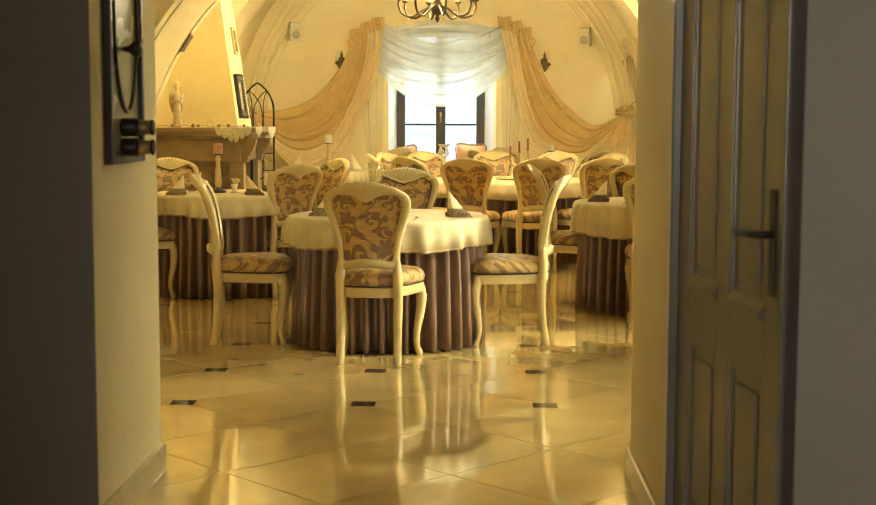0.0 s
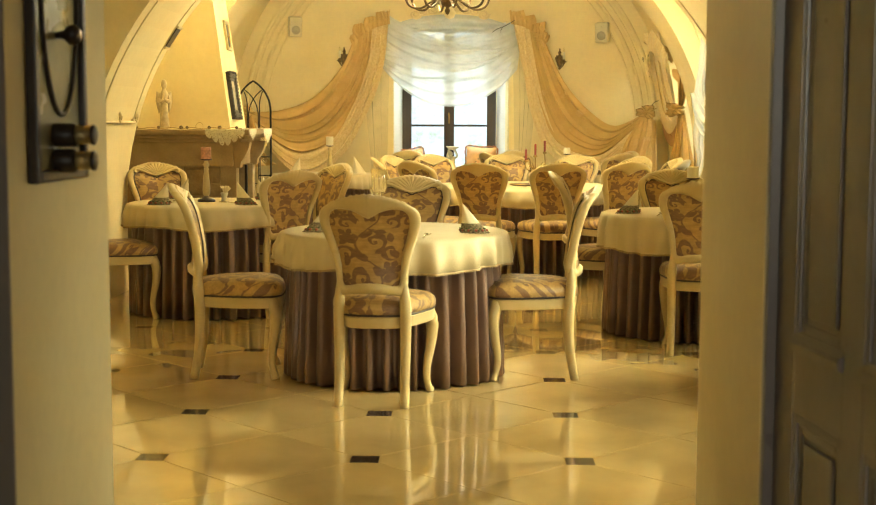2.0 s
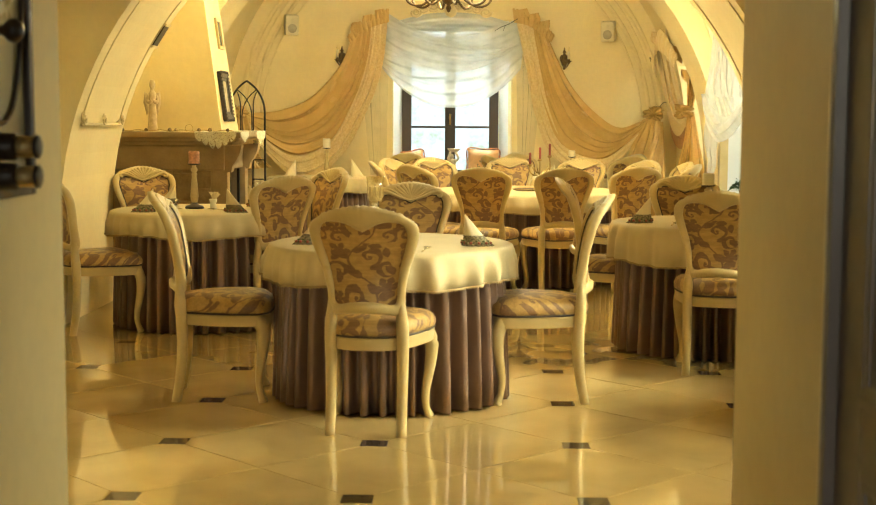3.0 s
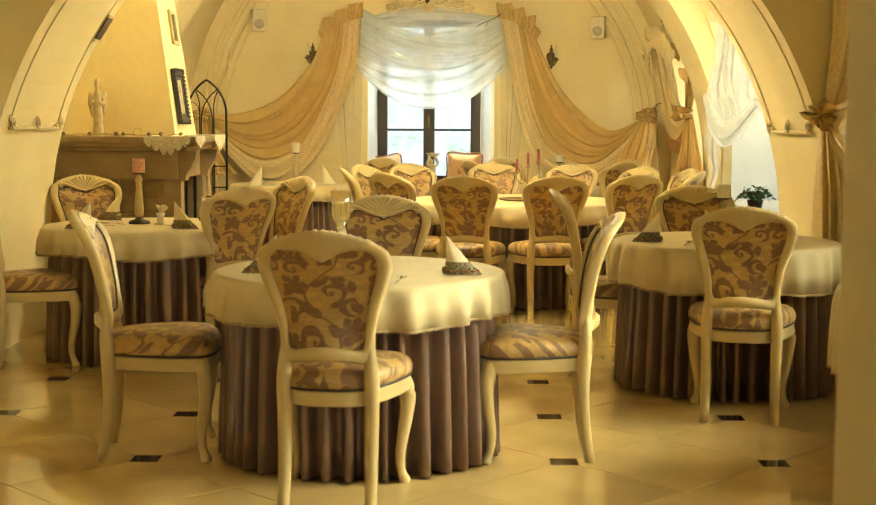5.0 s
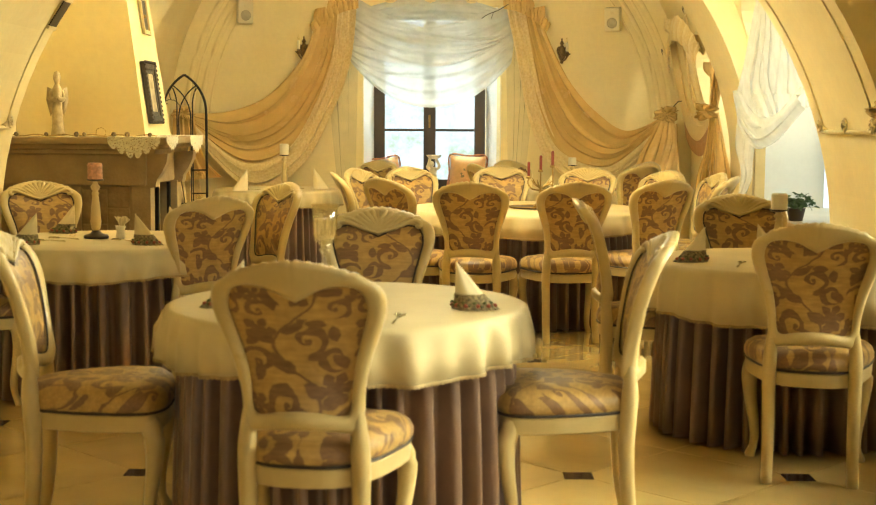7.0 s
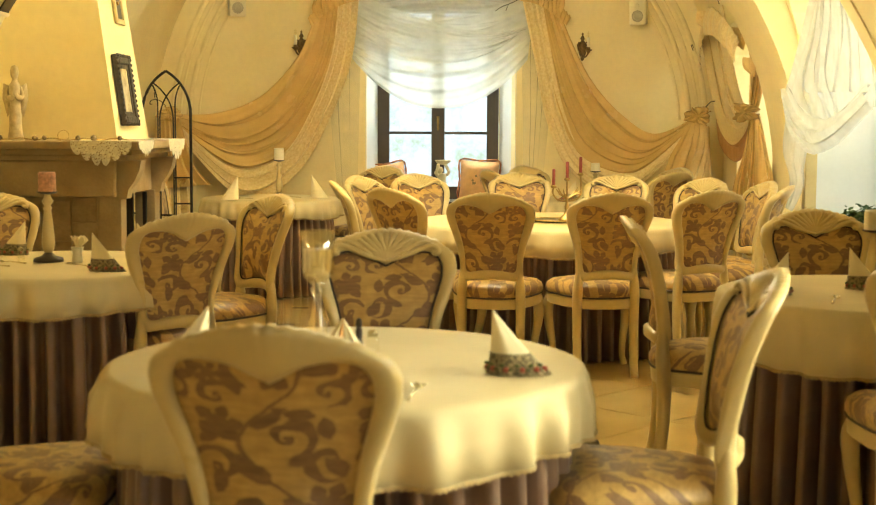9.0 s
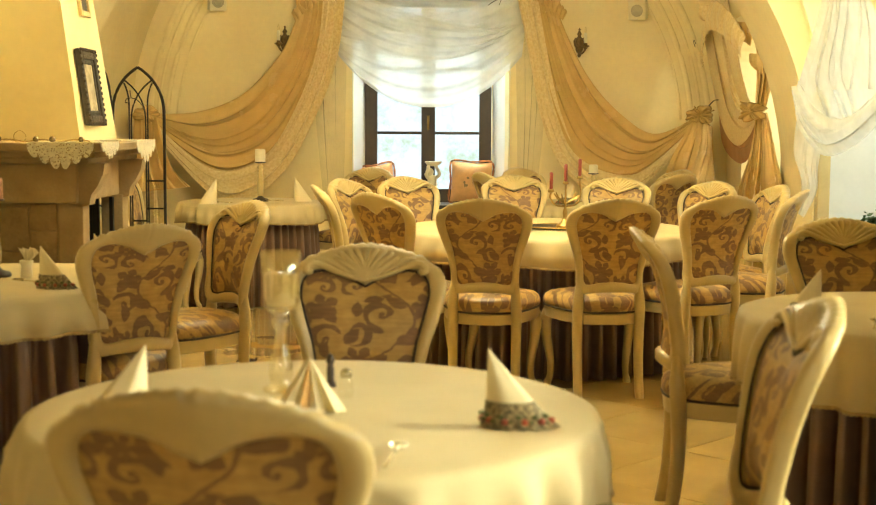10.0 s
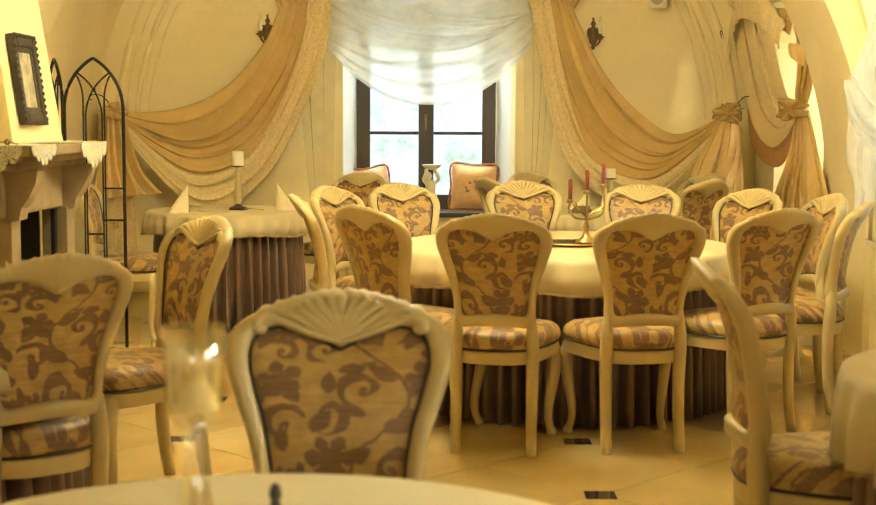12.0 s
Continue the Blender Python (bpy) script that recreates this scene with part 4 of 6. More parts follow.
cloth_part("under_tail", ribbon([(-2.30, 16.66, 1.35), (-2.32, 16.66, .8), (-2.34, 16.66, .15)], [(-2.16, 16.64, 1.35), (-2.10, 16.64, .8), (-2.06, 16.64, .15)], 3, .05, (0, -1, 0), seed=10, gather=.6), DRAPE_LIGHT, left_drape)

right_drape = thing("drape", "gold satin swag drape tied back beside the far window", "curtain", group="swag drapes of the far window")
cloth_part("swag", ribbon([(1.20, Yd, 2.44), (1.32, Yd, 2.13), (1.52, Yd, 1.75), (1.79, Yd - .03, 1.45), (2.08, Yd - .08, 1.28), (2.40, Yd - .25, 1.42)],
                          [(1.00, Yd, 2.50), (1.10, Yd, 2.0), (1.23, Yd - .03, 1.45), (1.43, Yd - .07, 1.05), (1.88, Yd - .14, .92), (2.40, Yd - .28, 1.36)], 5, .19, (0, -1, 0), seed=14), DRAPE, right_drape)
cloth_part("edge_swag", ribbon([(1.06, Yd - .03, 2.50), (1.15, Yd - .03, 2.0), (1.28, Yd - .06, 1.45), (1.48, Yd - .10, 1.06), (1.92, Yd - .17, .94), (2.40, Yd - .3, 1.36)],
                               [(.88, Yd - .03, 2.50), (1.0, Yd - .03, 1.95), (1.12, Yd - .06, 1.37), (1.34, Yd - .10, .93), (1.80, Yd - .18, .72), (2.40, Yd - .32, 1.28)], 3, .14, (0, -1, 0), seed=16), DRAPE_LIGHT, right_drape, "pale damask lower edge")
cloth_part("ruffle", heading([(1.32, Yd - .02, 2.32), (1.18, Yd - .04, 2.46), (1.0, Yd - .04, 2.57), (.84, Yd - .03, 2.62)], [(1.28, Yd - .05, 2.24), (1.15, Yd - .07, 2.35), (1.0, Yd - .07, 2.43), (.86, Yd - .05, 2.46)], (0, -1, 0), seed=18), DRAPE, right_drape)
for k, (x, z) in enumerate(((1.21, 2.47), (1.08, 2.55), (.95, 2.60))):
    cloth_part("fold_flap", flap((x, Yd - .08, z), .12, .15, (1, 0, 0), (0, -1, 0), seed=40 + k), DRAPE, right_drape)
cloth_part("tie_knot", rosette((2.41, 16.46, 1.44), .11, (-.3, -1, 0), seed=51), DRAPE, right_drape)
cloth_part("tail", ribbon([(2.36, 16.50, 1.44), (2.26, 16.45, 1.25), (2.17, 16.42, 1.10), (2.12, 16.42, .96)], [(2.47, 16.48, 1.44), (2.50, 16.44, 1.22), (2.49, 16.42, 1.05), (2.45, 16.42, .88)], 5, .10, (0, -1, 0), seed=23, gather=.55, curl=.03), DRAPE, right_drape)
cloth_part("under_tail", ribbon([(2.36, 16.58, 1.35), (2.34, 16.58, .8), (2.33, 16.58, .15)], [(2.52, 16.56, 1.35), (2.56, 16.56, .8), (2.57, 16.56, .15)], 3, .05, (0, -1, 0), seed=21, gather=.6), DRAPE, right_drape)

for drape, x, y, z, e in ((left_drape, -2.26, 16.46, 1.50, -1), (right_drape, 2.46, 16.34, 1.51, 1)):
    part("hook", tube(spline([(x, y + .1, z), (x + e * .03, y, z + .05), (x + e * .07, y, z + .06), (x + e * .08, y, z + .12)], 4), .004, 5), IRON, drape, "thin dark wire hook", smooth=True)
    part("hook_curl", tube(spline([(x + e * .07, y, z + .06), (x + e * .11, y, z + .05), (x + e * .12, y, z + .02), (x + e * .10, y, z + .02)], 4), .0035, 5), IRON, drape, smooth=True)
part("twig", tube(spline([(.90, Yd - .12, 2.50), (.80, Yd - .13, 2.44), (.70, Yd - .13, 2.40), (.64, Yd - .13, 2.36)], 4), .0035, 5), IRON, right_drape, "thin dark twig", smooth=True)
part("twig", tube(spline([(.76, Yd - .13, 2.425), (.74, Yd - .14, 2.38), (.735, Yd - .14, 2.36)], 4), .0025, 5), IRON, right_drape, smooth=True)

SHEER = bpy.data.materials.new("white voile")
SHEER.use_nodes = True
n, l = SHEER.node_tree.nodes, SHEER.node_tree.links
n.remove(n["Principled BSDF"])
tr, tl, df, m1, m2 = n.new("ShaderNodeBsdfTransparent"), n.new("ShaderNodeBsdfTranslucent"), n.new("ShaderNodeBsdfDiffuse"), n.new("ShaderNodeMixShader"), n.new("ShaderNodeMixShader")
tl.inputs[0].default_value = df.inputs[0].default_value = (0.84, 0.84, 0.82, 1)
m1.inputs[0].default_value = 0.58
l.new(tl.outputs[0], m1.inputs[1])
l.new(df.outputs[0], m1.inputs[2])
sn = n.new("ShaderNodeTexNoise")
sn.inputs["Scale"].default_value = 9
st = n.new("ShaderNodeTexCoord")
l.new(st.outputs["Object"], sn.inputs["Vector"])
sm = n.new("ShaderNodeMapRange")
sm.inputs[3].default_value, sm.inputs[4].default_value = 0.55, 0.80
l.new(sn.outputs[0], sm.inputs[0])
l.new(sm.outputs[0], m2.inputs[0])
l.new(tr.outputs[0], m2.inputs[1])
l.new(m1.outputs[0], m2.inputs[2])
l.new(m2.outputs[0], n["Material Output"].inputs[0])

FALL = SHEER.copy()
FALL.name = "thin voile"
for node in FALL.node_tree.nodes:
    if node.type == "MAP_RANGE":
        node.inputs[3].default_value, node.inputs[4].default_value = 0.10, 0.28


def swag_sheet(xl, xr, zt, y, top, sag, drop, folds, depth, seed, lean=0.0):
    """A sheer swag: cross folds that sag between two sides. top: how far the middle of the upper edge stands over zt."""
    rnd = random.Random(seed)
    bm = bmesh.new()
    nu, nv = 48, 60
    rows = []
    p1, p2 = rnd.uniform(0, 6), rnd.uniform(0, 6)
    for i in range(nv + 1):
        v = i / nv
        row = []
        for j in range(nu + 1):
            s = -1 + 2 * j / nu
            bow = (1 - abs(s) ** 2.2)
            z = zt - drop * v + (top * (1 - v) - sag * v) * bow + lean * s * (1 - v)
            x = (xl + xr) / 2 + s * (xr - xl) / 2 * (1 + .03 * math.sin(math.pi * v))
            k = folds * 6.28 * v + 1.4 * math.sin(1.6 * s + p1) + .6 * s * math.sin(4 * v + p2)
            d = depth * (math.sin(k) + .4 * math.sin(2.3 * k + 2 * s)) * (.35 + .65 * bow)
            row.append(bm.verts.new((x, y - d - .05 * bow * v, z)))
        rows.append(row)
    for i in range(nv):
        for j in range(nu):
            bm.faces.new((rows[i][j], rows[i + 1][j], rows[i + 1][j + 1], rows[i][j + 1]))
    return bm


sheer = thing("sheer_curtain", "white voile swag gathered across the far window", "curtain")
part("back_sheet", swag_sheet(-.62, .92, 2.42, 16.96, .16, .20, .10, 4, .010, 3), SHEER, sheer, smooth=True)
part("front_swag", swag_sheet(-.64, .94, 2.36, 16.93, -.06, .44, .42, 5, .012, 5, lean=.16), SHEER, sheer, smooth=True)
part("second_swag", swag_sheet(-.60, .90, 2.40, 16.91, -.14, .30, .20, 3, .012, 7, lean=-.18), SHEER, sheer, smooth=True)

part("left_fall", ribbon([(-.90, 16.97, 2.42), (-.86, 16.97, 1.6), (-.78, 16.97, .72)], [(-.56, 16.96, 2.42), (-.58, 16.96, 1.6), (-.60, 16.96, .72)], 4, .010, (0, -1, 0), seed=11), FALL, sheer, smooth=True)
part("right_fall", ribbon([(.88, 16.96, 2.42), (.90, 16.96, 1.6), (.92, 16.96, .72)], [(1.2, 16.97, 2.42), (1.16, 16.97, 1.6), (1.08, 16.97, .72)], 4, .010, (0, -1, 0), seed=12), FALL, sheer, smooth=True)

orn = structure(new("trim_pelmet"), "gilded rococo ornament over the far window", "trim")
rnd = random.Random(5)
for k in range(9):
    x = -.26 + k * .1
    z = 2.66 - .5 * (x - .14) ** 2
    pts = []
    hand = 1 if k % 2 else -1
    for i in range(22):
        a = hand * i * .5 + rnd.uniform(-.1, .1)
        rr = .07 - .0027 * i
        pts.append((x + rr * math.cos(a), 16.95 - .001 * i, z + .8 * rr * math.sin(a)))
    part("scroll", tube(pts, [.016 - .0004 * i for i in range(22)], 6), STUCCO, orn, smooth=True)
part("cartouche", lathe([(.0, 0), (.05, .02), (.075, .07), (.05, .12), (.02, .14), (.0, .15)], 12, at=(.14, 16.94, 2.52)), STUCCO, orn, smooth=True)


# far side window: panel swag, side drape and its knot
far_side = thing("drape", "pale damask swag and tied gold drape at the far side window", "curtain", pose(.085, 0, 0))
cloth_part("panel_swag", ribbon([(2.36, 16.62, 2.10), (2.42, 16.50, 1.68), (2.46, 16.26, 1.34), (2.49, 15.85, 1.20), (2.50, 15.45, 1.28), (2.50, 15.20, 1.43)], [(2.30, 15.34, 2.30), (2.37, 15.34, 2.0), (2.42, 15.34, 1.78), (2.46, 15.33, 1.63), (2.48, 15.27, 1.53), (2.50, 15.16, 1.48)], 3, .07, (-1, -.8, 0), seed=61), DRAPE_LIGHT, far_side)
cloth_part("lining", ribbon([(2.55, 16.92, 1.97), (2.55, 16.90, 1.60), (2.54, 16.66, 1.22), (2.54, 16.10, 1.07), (2.53, 15.60, 1.10), (2.53, 15.3, 1.36)], [(2.56, 16.66, 1.93), (2.56, 16.52, 1.55), (2.55, 16.25, 1.30), (2.54, 15.92, 1.22), (2.53, 15.5, 1.28), (2.52, 15.24, 1.42)], 1.5, .02, (-1, 0, 0), seed=62), LINING, far_side, "orange brown lining")
cloth_part("valance", heading([(2.40, 16.84, 1.98), (2.34, 16.45, 2.20), (2.30, 15.95, 2.33), (2.30, 15.35, 2.22), (2.36, 14.95, 2.0)], [(2.40, 16.78, 1.84), (2.33, 16.40, 2.00), (2.29, 15.95, 2.10), (2.29, 15.40, 2.02), (2.35, 15.02, 1.84)], (-1, -.6, 0), seed=63), DRAPE_LIGHT, far_side)
cloth_part("side_drape", ribbon([(2.44, 15.28, 2.12), (2.46, 15.10, 1.90), (2.47, 15.12, 1.70), (2.48, 15.18, 1.55), (2.49, 15.16, 1.46)], [(2.48, 14.90, 1.98), (2.52, 14.84, 1.82), (2.53, 14.90, 1.66), (2.53, 15.0, 1.53), (2.52, 15.04, 1.46)], 3, .05, (-1, -.8, 0), seed=64, gather=.7), DRAPE, far_side)
cloth_part("lower_drape", ribbon([(2.49, 15.18, 1.45), (2.48, 15.32, 1.12), (2.46, 15.55, .83), (2.46, 15.62, .35)], [(2.53, 15.00, 1.45), (2.56, 14.84, 1.15), (2.58, 14.70, .9), (2.59, 14.64, .35)], 4, .07, (-1, -.8, 0), seed=69, gather=.6), DRAPE, far_side)
cloth_part("tie_knot", rosette((2.44, 15.08, 1.46), .105, (-1, -1.2, 0), seed=68), DRAPE, far_side)
for k, (y, z) in enumerate(((16.05, 2.30), (15.14, 2.10))):
    cloth_part("fold_flap", flap((2.27 + .10 * k, y, z), .26, .17, (-.25, 1, 0), (-1, -1, 0), seed=66 + k), DRAPE if k % 2 else DRAPE_LIGHT, far_side)
cloth_part("upper_flap", flap((2.43, 14.95, 1.86), .22, .14, (-.25, 1, 0), (-1, -1, 0), seed=72), DRAPE, far_side)

for y, z in ((16.78, 2.02), (16.42, 2.22), (15.62, 2.33)):
    part("hook", tube(spline([(2.32, y, z), (2.30, y - .03, z + .04), (2.30, y - .07, z + .05), (2.31, y - .08, z + .02)], 4), .003, 5), IRON, far_side, "thin dark wire hook", smooth=True)

# middle side window: voile swag with a falling tail
mid_side = thing("sheer_curtain", "white voile swag hanging in the middle side window", "curtain")
part("swag", ribbon([(2.44, 12.75, 2.22), (2.50, 13.40, 1.86), (2.54, 13.92, 1.55), (2.57, 13.72, 1.38), (2.58, 13.45, 1.30)], [(2.48, 12.3, 2.27), (2.58, 12.0, 2.1), (2.64, 11.85, 1.9), (2.66, 11.85, 1.7), (2.66, 11.95, 1.50)], 6, .09, (-1, -.5, 0), seed=81, gather=.8), SHEER, mid_side, smooth=True)
part("pouf", ribbon([(2.54, 13.94, 1.56), (2.55, 13.80, 1.36), (2.55, 13.45, 1.23), (2.55, 13.10, 1.18), (2.58, 12.70, 1.25), (2.62, 12.2, 1.45)], [(2.56, 13.80, 1.64), (2.58, 13.55, 1.50), (2.60, 13.30, 1.42), (2.60, 13.0, 1.40), (2.62, 12.7, 1.46), (2.64, 12.3, 1.6)], 3, .08, (-1, -.5, 0), seed=84, gather=.6, curl=.05), SHEER, mid_side, smooth=True)
part("upper_swag", ribbon([(2.43, 12.8, 2.20), (2.49, 13.4, 1.86), (2.53, 13.85, 1.58)], [(2.46, 12.3, 2.25), (2.60, 12.1, 1.95), (2.66, 12.0, 1.55)], 6, .03, (-1, -.5, 0), seed=82, gather=.8), SHEER, mid_side, smooth=True)
part("tail", ribbon([(2.54, 13.86, 1.45), (2.53, 13.9, 1.2), (2.55, 13.75, 1.0), (2.55, 13.85, .80)], [(2.60, 13.4, 1.36), (2.58, 13.5, 1.1), (2.58, 13.5, .95), (2.56, 13.7, .78)], 2, .03, (-1, -.5, 0), seed=83), SHEER, mid_side, smooth=True)
post = thing("curtain_post", "pale wooden post beside the voile in the niche", "post")
part("shaft", boxes((2.66, 2.74, 13.77, 13.85, .713, 1.42), bevel=.008), CREAM, post)
structure(mesh_object("trim_reveal", boxes((XC + HALF + .03, 3.235, 13.945, 13.953, .714, 2.1)), WHITE), "white painted window reveal", "trim")

# near side window: gold drape tied beside the arch
near_side = thing("drape", "gold damask drape tied back at the near side window", "curtain")
cloth_part("upper_drape", ribbon([(2.50, 9.95, 2.20), (2.50, 9.95, 1.9), (2.47, 9.94, 1.6), (2.46, 9.93, 1.42)], [(2.52, 9.2, 2.30), (2.55, 9.35, 1.95), (2.55, 9.62, 1.62), (2.52, 9.86, 1.42)], 4, .08, (-1, -.7, 0), seed=91, gather=.6), DRAPE_LIGHT, near_side)
cloth_part("lower_drape", ribbon([(2.45, 9.95, 1.38), (2.42, 9.97, 1.0), (2.41, 9.97, .5), (2.40, 9.97, .06)], [(2.50, 9.85, 1.38), (2.60, 9.55, 1.1), (2.62, 9.35, .6), (2.63, 9.25, .06)], 5, .09, (-1, -.7, 0), seed=92, gather=.6), DRAPE_LIGHT, near_side)
cloth_part("swag", ribbon([(2.49, 9.90, 1.46), (2.54, 9.55, 1.56), (2.55, 9.0, 1.78), (2.50, 8.0, 2.2)], [(2.47, 9.91, 1.36), (2.54, 9.62, 1.10), (2.57, 9.0, 1.0), (2.55, 8.2, 1.3)], 5, .10, (-1, -.6, 0), seed=93, gather=.5), DRAPE_LIGHT, near_side)
cloth_part("tie_knot", rosette((2.44, 9.90, 1.42), .105, (-1, -1.4, 0), seed=94), DRAPE, near_side)


# ---- wall lamps, loudspeakers ----
def sconce(x, z, hand):
    s = thing("wall_sconce", "aged bronze candle sconce with an unlit bulb on the plaster wall", "wall lamp", pose(x, 16.99, z), "sconces")
    prof = [(.0, -.115), (.010, -.11), (.018, -.095), (.010, -.082), (.022, -.07), (.034, -.045), (.030, -.02), (.040, .0), (.044, .022), (.034, .045), (.018, .06), (.012, .072), (.022, .085), (.014, .10), (.006, .115), (.011, .126), (.0, .14)]
    part("backplate", lathe(prof, 12), BRONZE, s, smooth=True)
    for e in (-1, 1):
        part("leaf_scroll", tube(spline([(e * .012, -.03, -.05), (e * .035, -.03, -.02), (e * .046, -.03, .02), (e * .036, -.03, .05), (e * .022, -.03, .04)], 3), [.004, .006, .008, .009, .009, .009, .008, .008, .007, .006, .006, .005, .004], 6), BRONZE, s, smooth=True)
    part("arm", tube(spline([(0, -.03, -.07), (hand * .012, -.07, -.085), (hand * .03, -.10, -.07), (hand * .042, -.11, -.045)], 4), .008, 6), BRONZE, s, smooth=True)
    part("cup", lathe([(.006, -.05), (.014, -.045), (.018, -.035), (.034, -.026), (.036, -.018), (.018, -.014), (.016, .002), (.012, .004)], 12, at=(hand * .042, -.11, 0)), BRONZE, s, smooth=True)
    part("candle_tube", lathe([(.014, 0), (.014, .085), (.010, .09)], 10, at=(hand * .042, -.11, 0)), WAX, s, "ivory candle tube", smooth=True)
    part("bulb", lathe([(.006, .09), (.012, .105), (.009, .128), (.002, .148)], 10, at=(hand * .042, -.11, 0)), CLEAR, s, "clear candle bulb", smooth=True)
    return s


BRONZE = material("dark aged bronze", (.26, .17, .075), .42, metal=.8, vary=.25, scale=60, fine=160, bump=.2)
cable_sconce = sconce(-1.11, 2.06, -1)
sconce(1.44, 2.05, 1)
part("cable", tube(spline([(.0, -.006, -.10), (-.03, -.005, -.16), (-.05, -.005, -.20), (-.085, -.005, -.27), (-.10, -.005, -.275)], 4), .0035, 5), PIPING, cable_sconce, "thin dark cable")
for x, z, rz in ((-1.68, 2.43, 18), (1.93, 2.37, -18)):
    s = thing("loudspeaker", "small ivory plastic loudspeaker mounted on the wall", "speaker", pose(x, 16.90, z, 8, 0, rz), "loudspeakers")
    part("cabinet", boxes((-.075, .075, -.06, .06, -.115, .115), bevel=.012), PLASTIC, s)
    part("bracket", boxes((-.02, .02, .06, .10, -.03, .03), bevel=.004), PLASTIC, s)
    part("woofer", lathe([(.0, 0), (.03, .004), (.045, .0), (.047, .006), (.052, .002)], 16), material("speaker cone", (.50, .44, .30), .6), s).matrix_local = Matrix.Translation((0, -.061, -.035)) @ Euler((radians(90), 0, 0)).to_matrix().to_4x4()
    part("tweeter", lathe([(.0, .004), (.012, .003), (.018, .0)], 12), PLASTIC, s).matrix_local = Matrix.Translation((0, -.061, .06)) @ Euler((radians(90), 0, 0)).to_matrix().to_4x4()


# ---- chandelier ----
OLDBRONZE = material("dull chandelier bronze", (.17, .105, .04), .55, metal=.45, vary=.2, scale=40)
ch = thing("chandelier", "dull bronze chandelier with curved arms and lit candle bulbs", "chandelier", pose(.21, 11.8, 0))
part("chain", tube([(0, 0, 2.75), (0, 0, 3.83)], .008, 6), OLDBRONZE, ch)
part("column", lathe([(.0, 2.18), (.012, 2.19), (.022, 2.215), (.012, 2.24), (.045, 2.26), (.060, 2.30), (.052, 2.34), (.022, 2.38), (.03, 2.45), (.045, 2.52), (.02, 2.62), (.012, 2.75)], 16), OLDBRONZE, ch, smooth=True)
GLOW = bpy.data.materials.new("lit bulb")
GLOW.use_nodes = True
gp = GLOW.node_tree.nodes["Principled BSDF"]
gp.inputs["Emission Color"].default_value, gp.inputs["Emission Strength"].default_value = (1.0, .75, .42, 1), 6
for k in range(8):
    a = 2 * math.pi * (k + .3) / 8
    c, s = math.cos(a), math.sin(a)
    arm = part("arm", tube([(c * p.x, s * p.x, p.y) for p in spline([(.04, 2.33, 0), (.12, 2.29, 0), (.22, 2.23, 0), (.31, 2.25, 0), (.345, 2.32, 0), (.34, 2.37, 0)], 4)], .010, 6), OLDBRONZE, ch, smooth=True)
    part("drip_pan", lathe([(.008, 2.36), (.034, 2.375), (.036, 2.385), (.012, 2.385)], 10, at=(c * .34, s * .34, 0)), OLDBRONZE, arm, smooth=True)
    part("candle_tube", lathe([(.012, 2.385), (.012, 2.47)], 8, at=(c * .34, s * .34, 0)), WAX, arm, smooth=True)
    part("bulb", lathe([(.006, 2.47), (.015, 2.49), (.012, 2.52), (.002, 2.55)], 8, at=(c * .34, s * .34, 0)), GLOW, arm, "glowing candle bulb", smooth=True)


# ---- fireplace ----
fp = thing("fireplace", "carved sandstone fireplace with a tapered plaster hood", "fireplace")
FX, FY0, FY1 = -1.50, 11.75, 12.72
part("mantel_shelf", boxes((-2.46, -1.37, 11.60, 12.82, 1.215, 1.258), bevel=.008), STONE, fp, "rough-edged stone shelf")
part("cornice", boxes((-2.46, -1.41, 11.64, 12.78, 1.185, 1.215), (-2.46, -1.45, 11.68, 12.74, 1.155, 1.185), bevel=.010), STONE, fp)
part("frieze", boxes((-2.46, -1.52, 11.72, 12.60, .96, 1.155), bevel=.012), STONE, fp)
part("back_block", boxes((-2.46, -2.10, FY0 + .01, 12.6, 0, .96)), STONE, fp)
part("side_panel", boxes((-2.10, FX - .02, FY0 + .026, FY0 + .10, 0, .96)), STONE, fp)
part("near_pier", boxes((FX - .12, FX + .0, FY0 + .01, FY0 + .13, 0, .96), bevel=.006), STONE, fp)
part("far_pier", boxes((FX - .12, FX + .0, FY1 - .13, FY1, 0, .96), bevel=.006), STONE, fp)
part("hearth", boxes((-2.10, FX + .16, FY0 + .10, FY1 - .13, 0, .10), bevel=.006), STONE, fp)
part("firebox", boxes((-2.09, -2.05, FY0 + .11, FY1 - .14, .10, .955), (-2.05, FX - .13, FY0 + .101, FY0 + .12, .10, .955), (-2.05, FX - .13, FY1 - .15, FY1 - .131, .10, .955)), CHARCOAL, fp, "black firebox")
for y in (FY0 + .14, FY1 - .20):
    part("firebox_frame", boxes((FX - .06, FX - .04, y, y + .04, .10, .95), bevel=.003), IRON, fp)
for y in (FY0 + .01, FY1 - .12):
    prof = [(FX - .03, .94), (FX + .03, .95), (FX + .04, 1.0), (FX + .07, 1.04), (FX + .10, 1.10), (FX + .11, 1.155), (FX - .03, 1.155)]
    part("corbel", prism(prof, y, y + .11), STONE, fp)
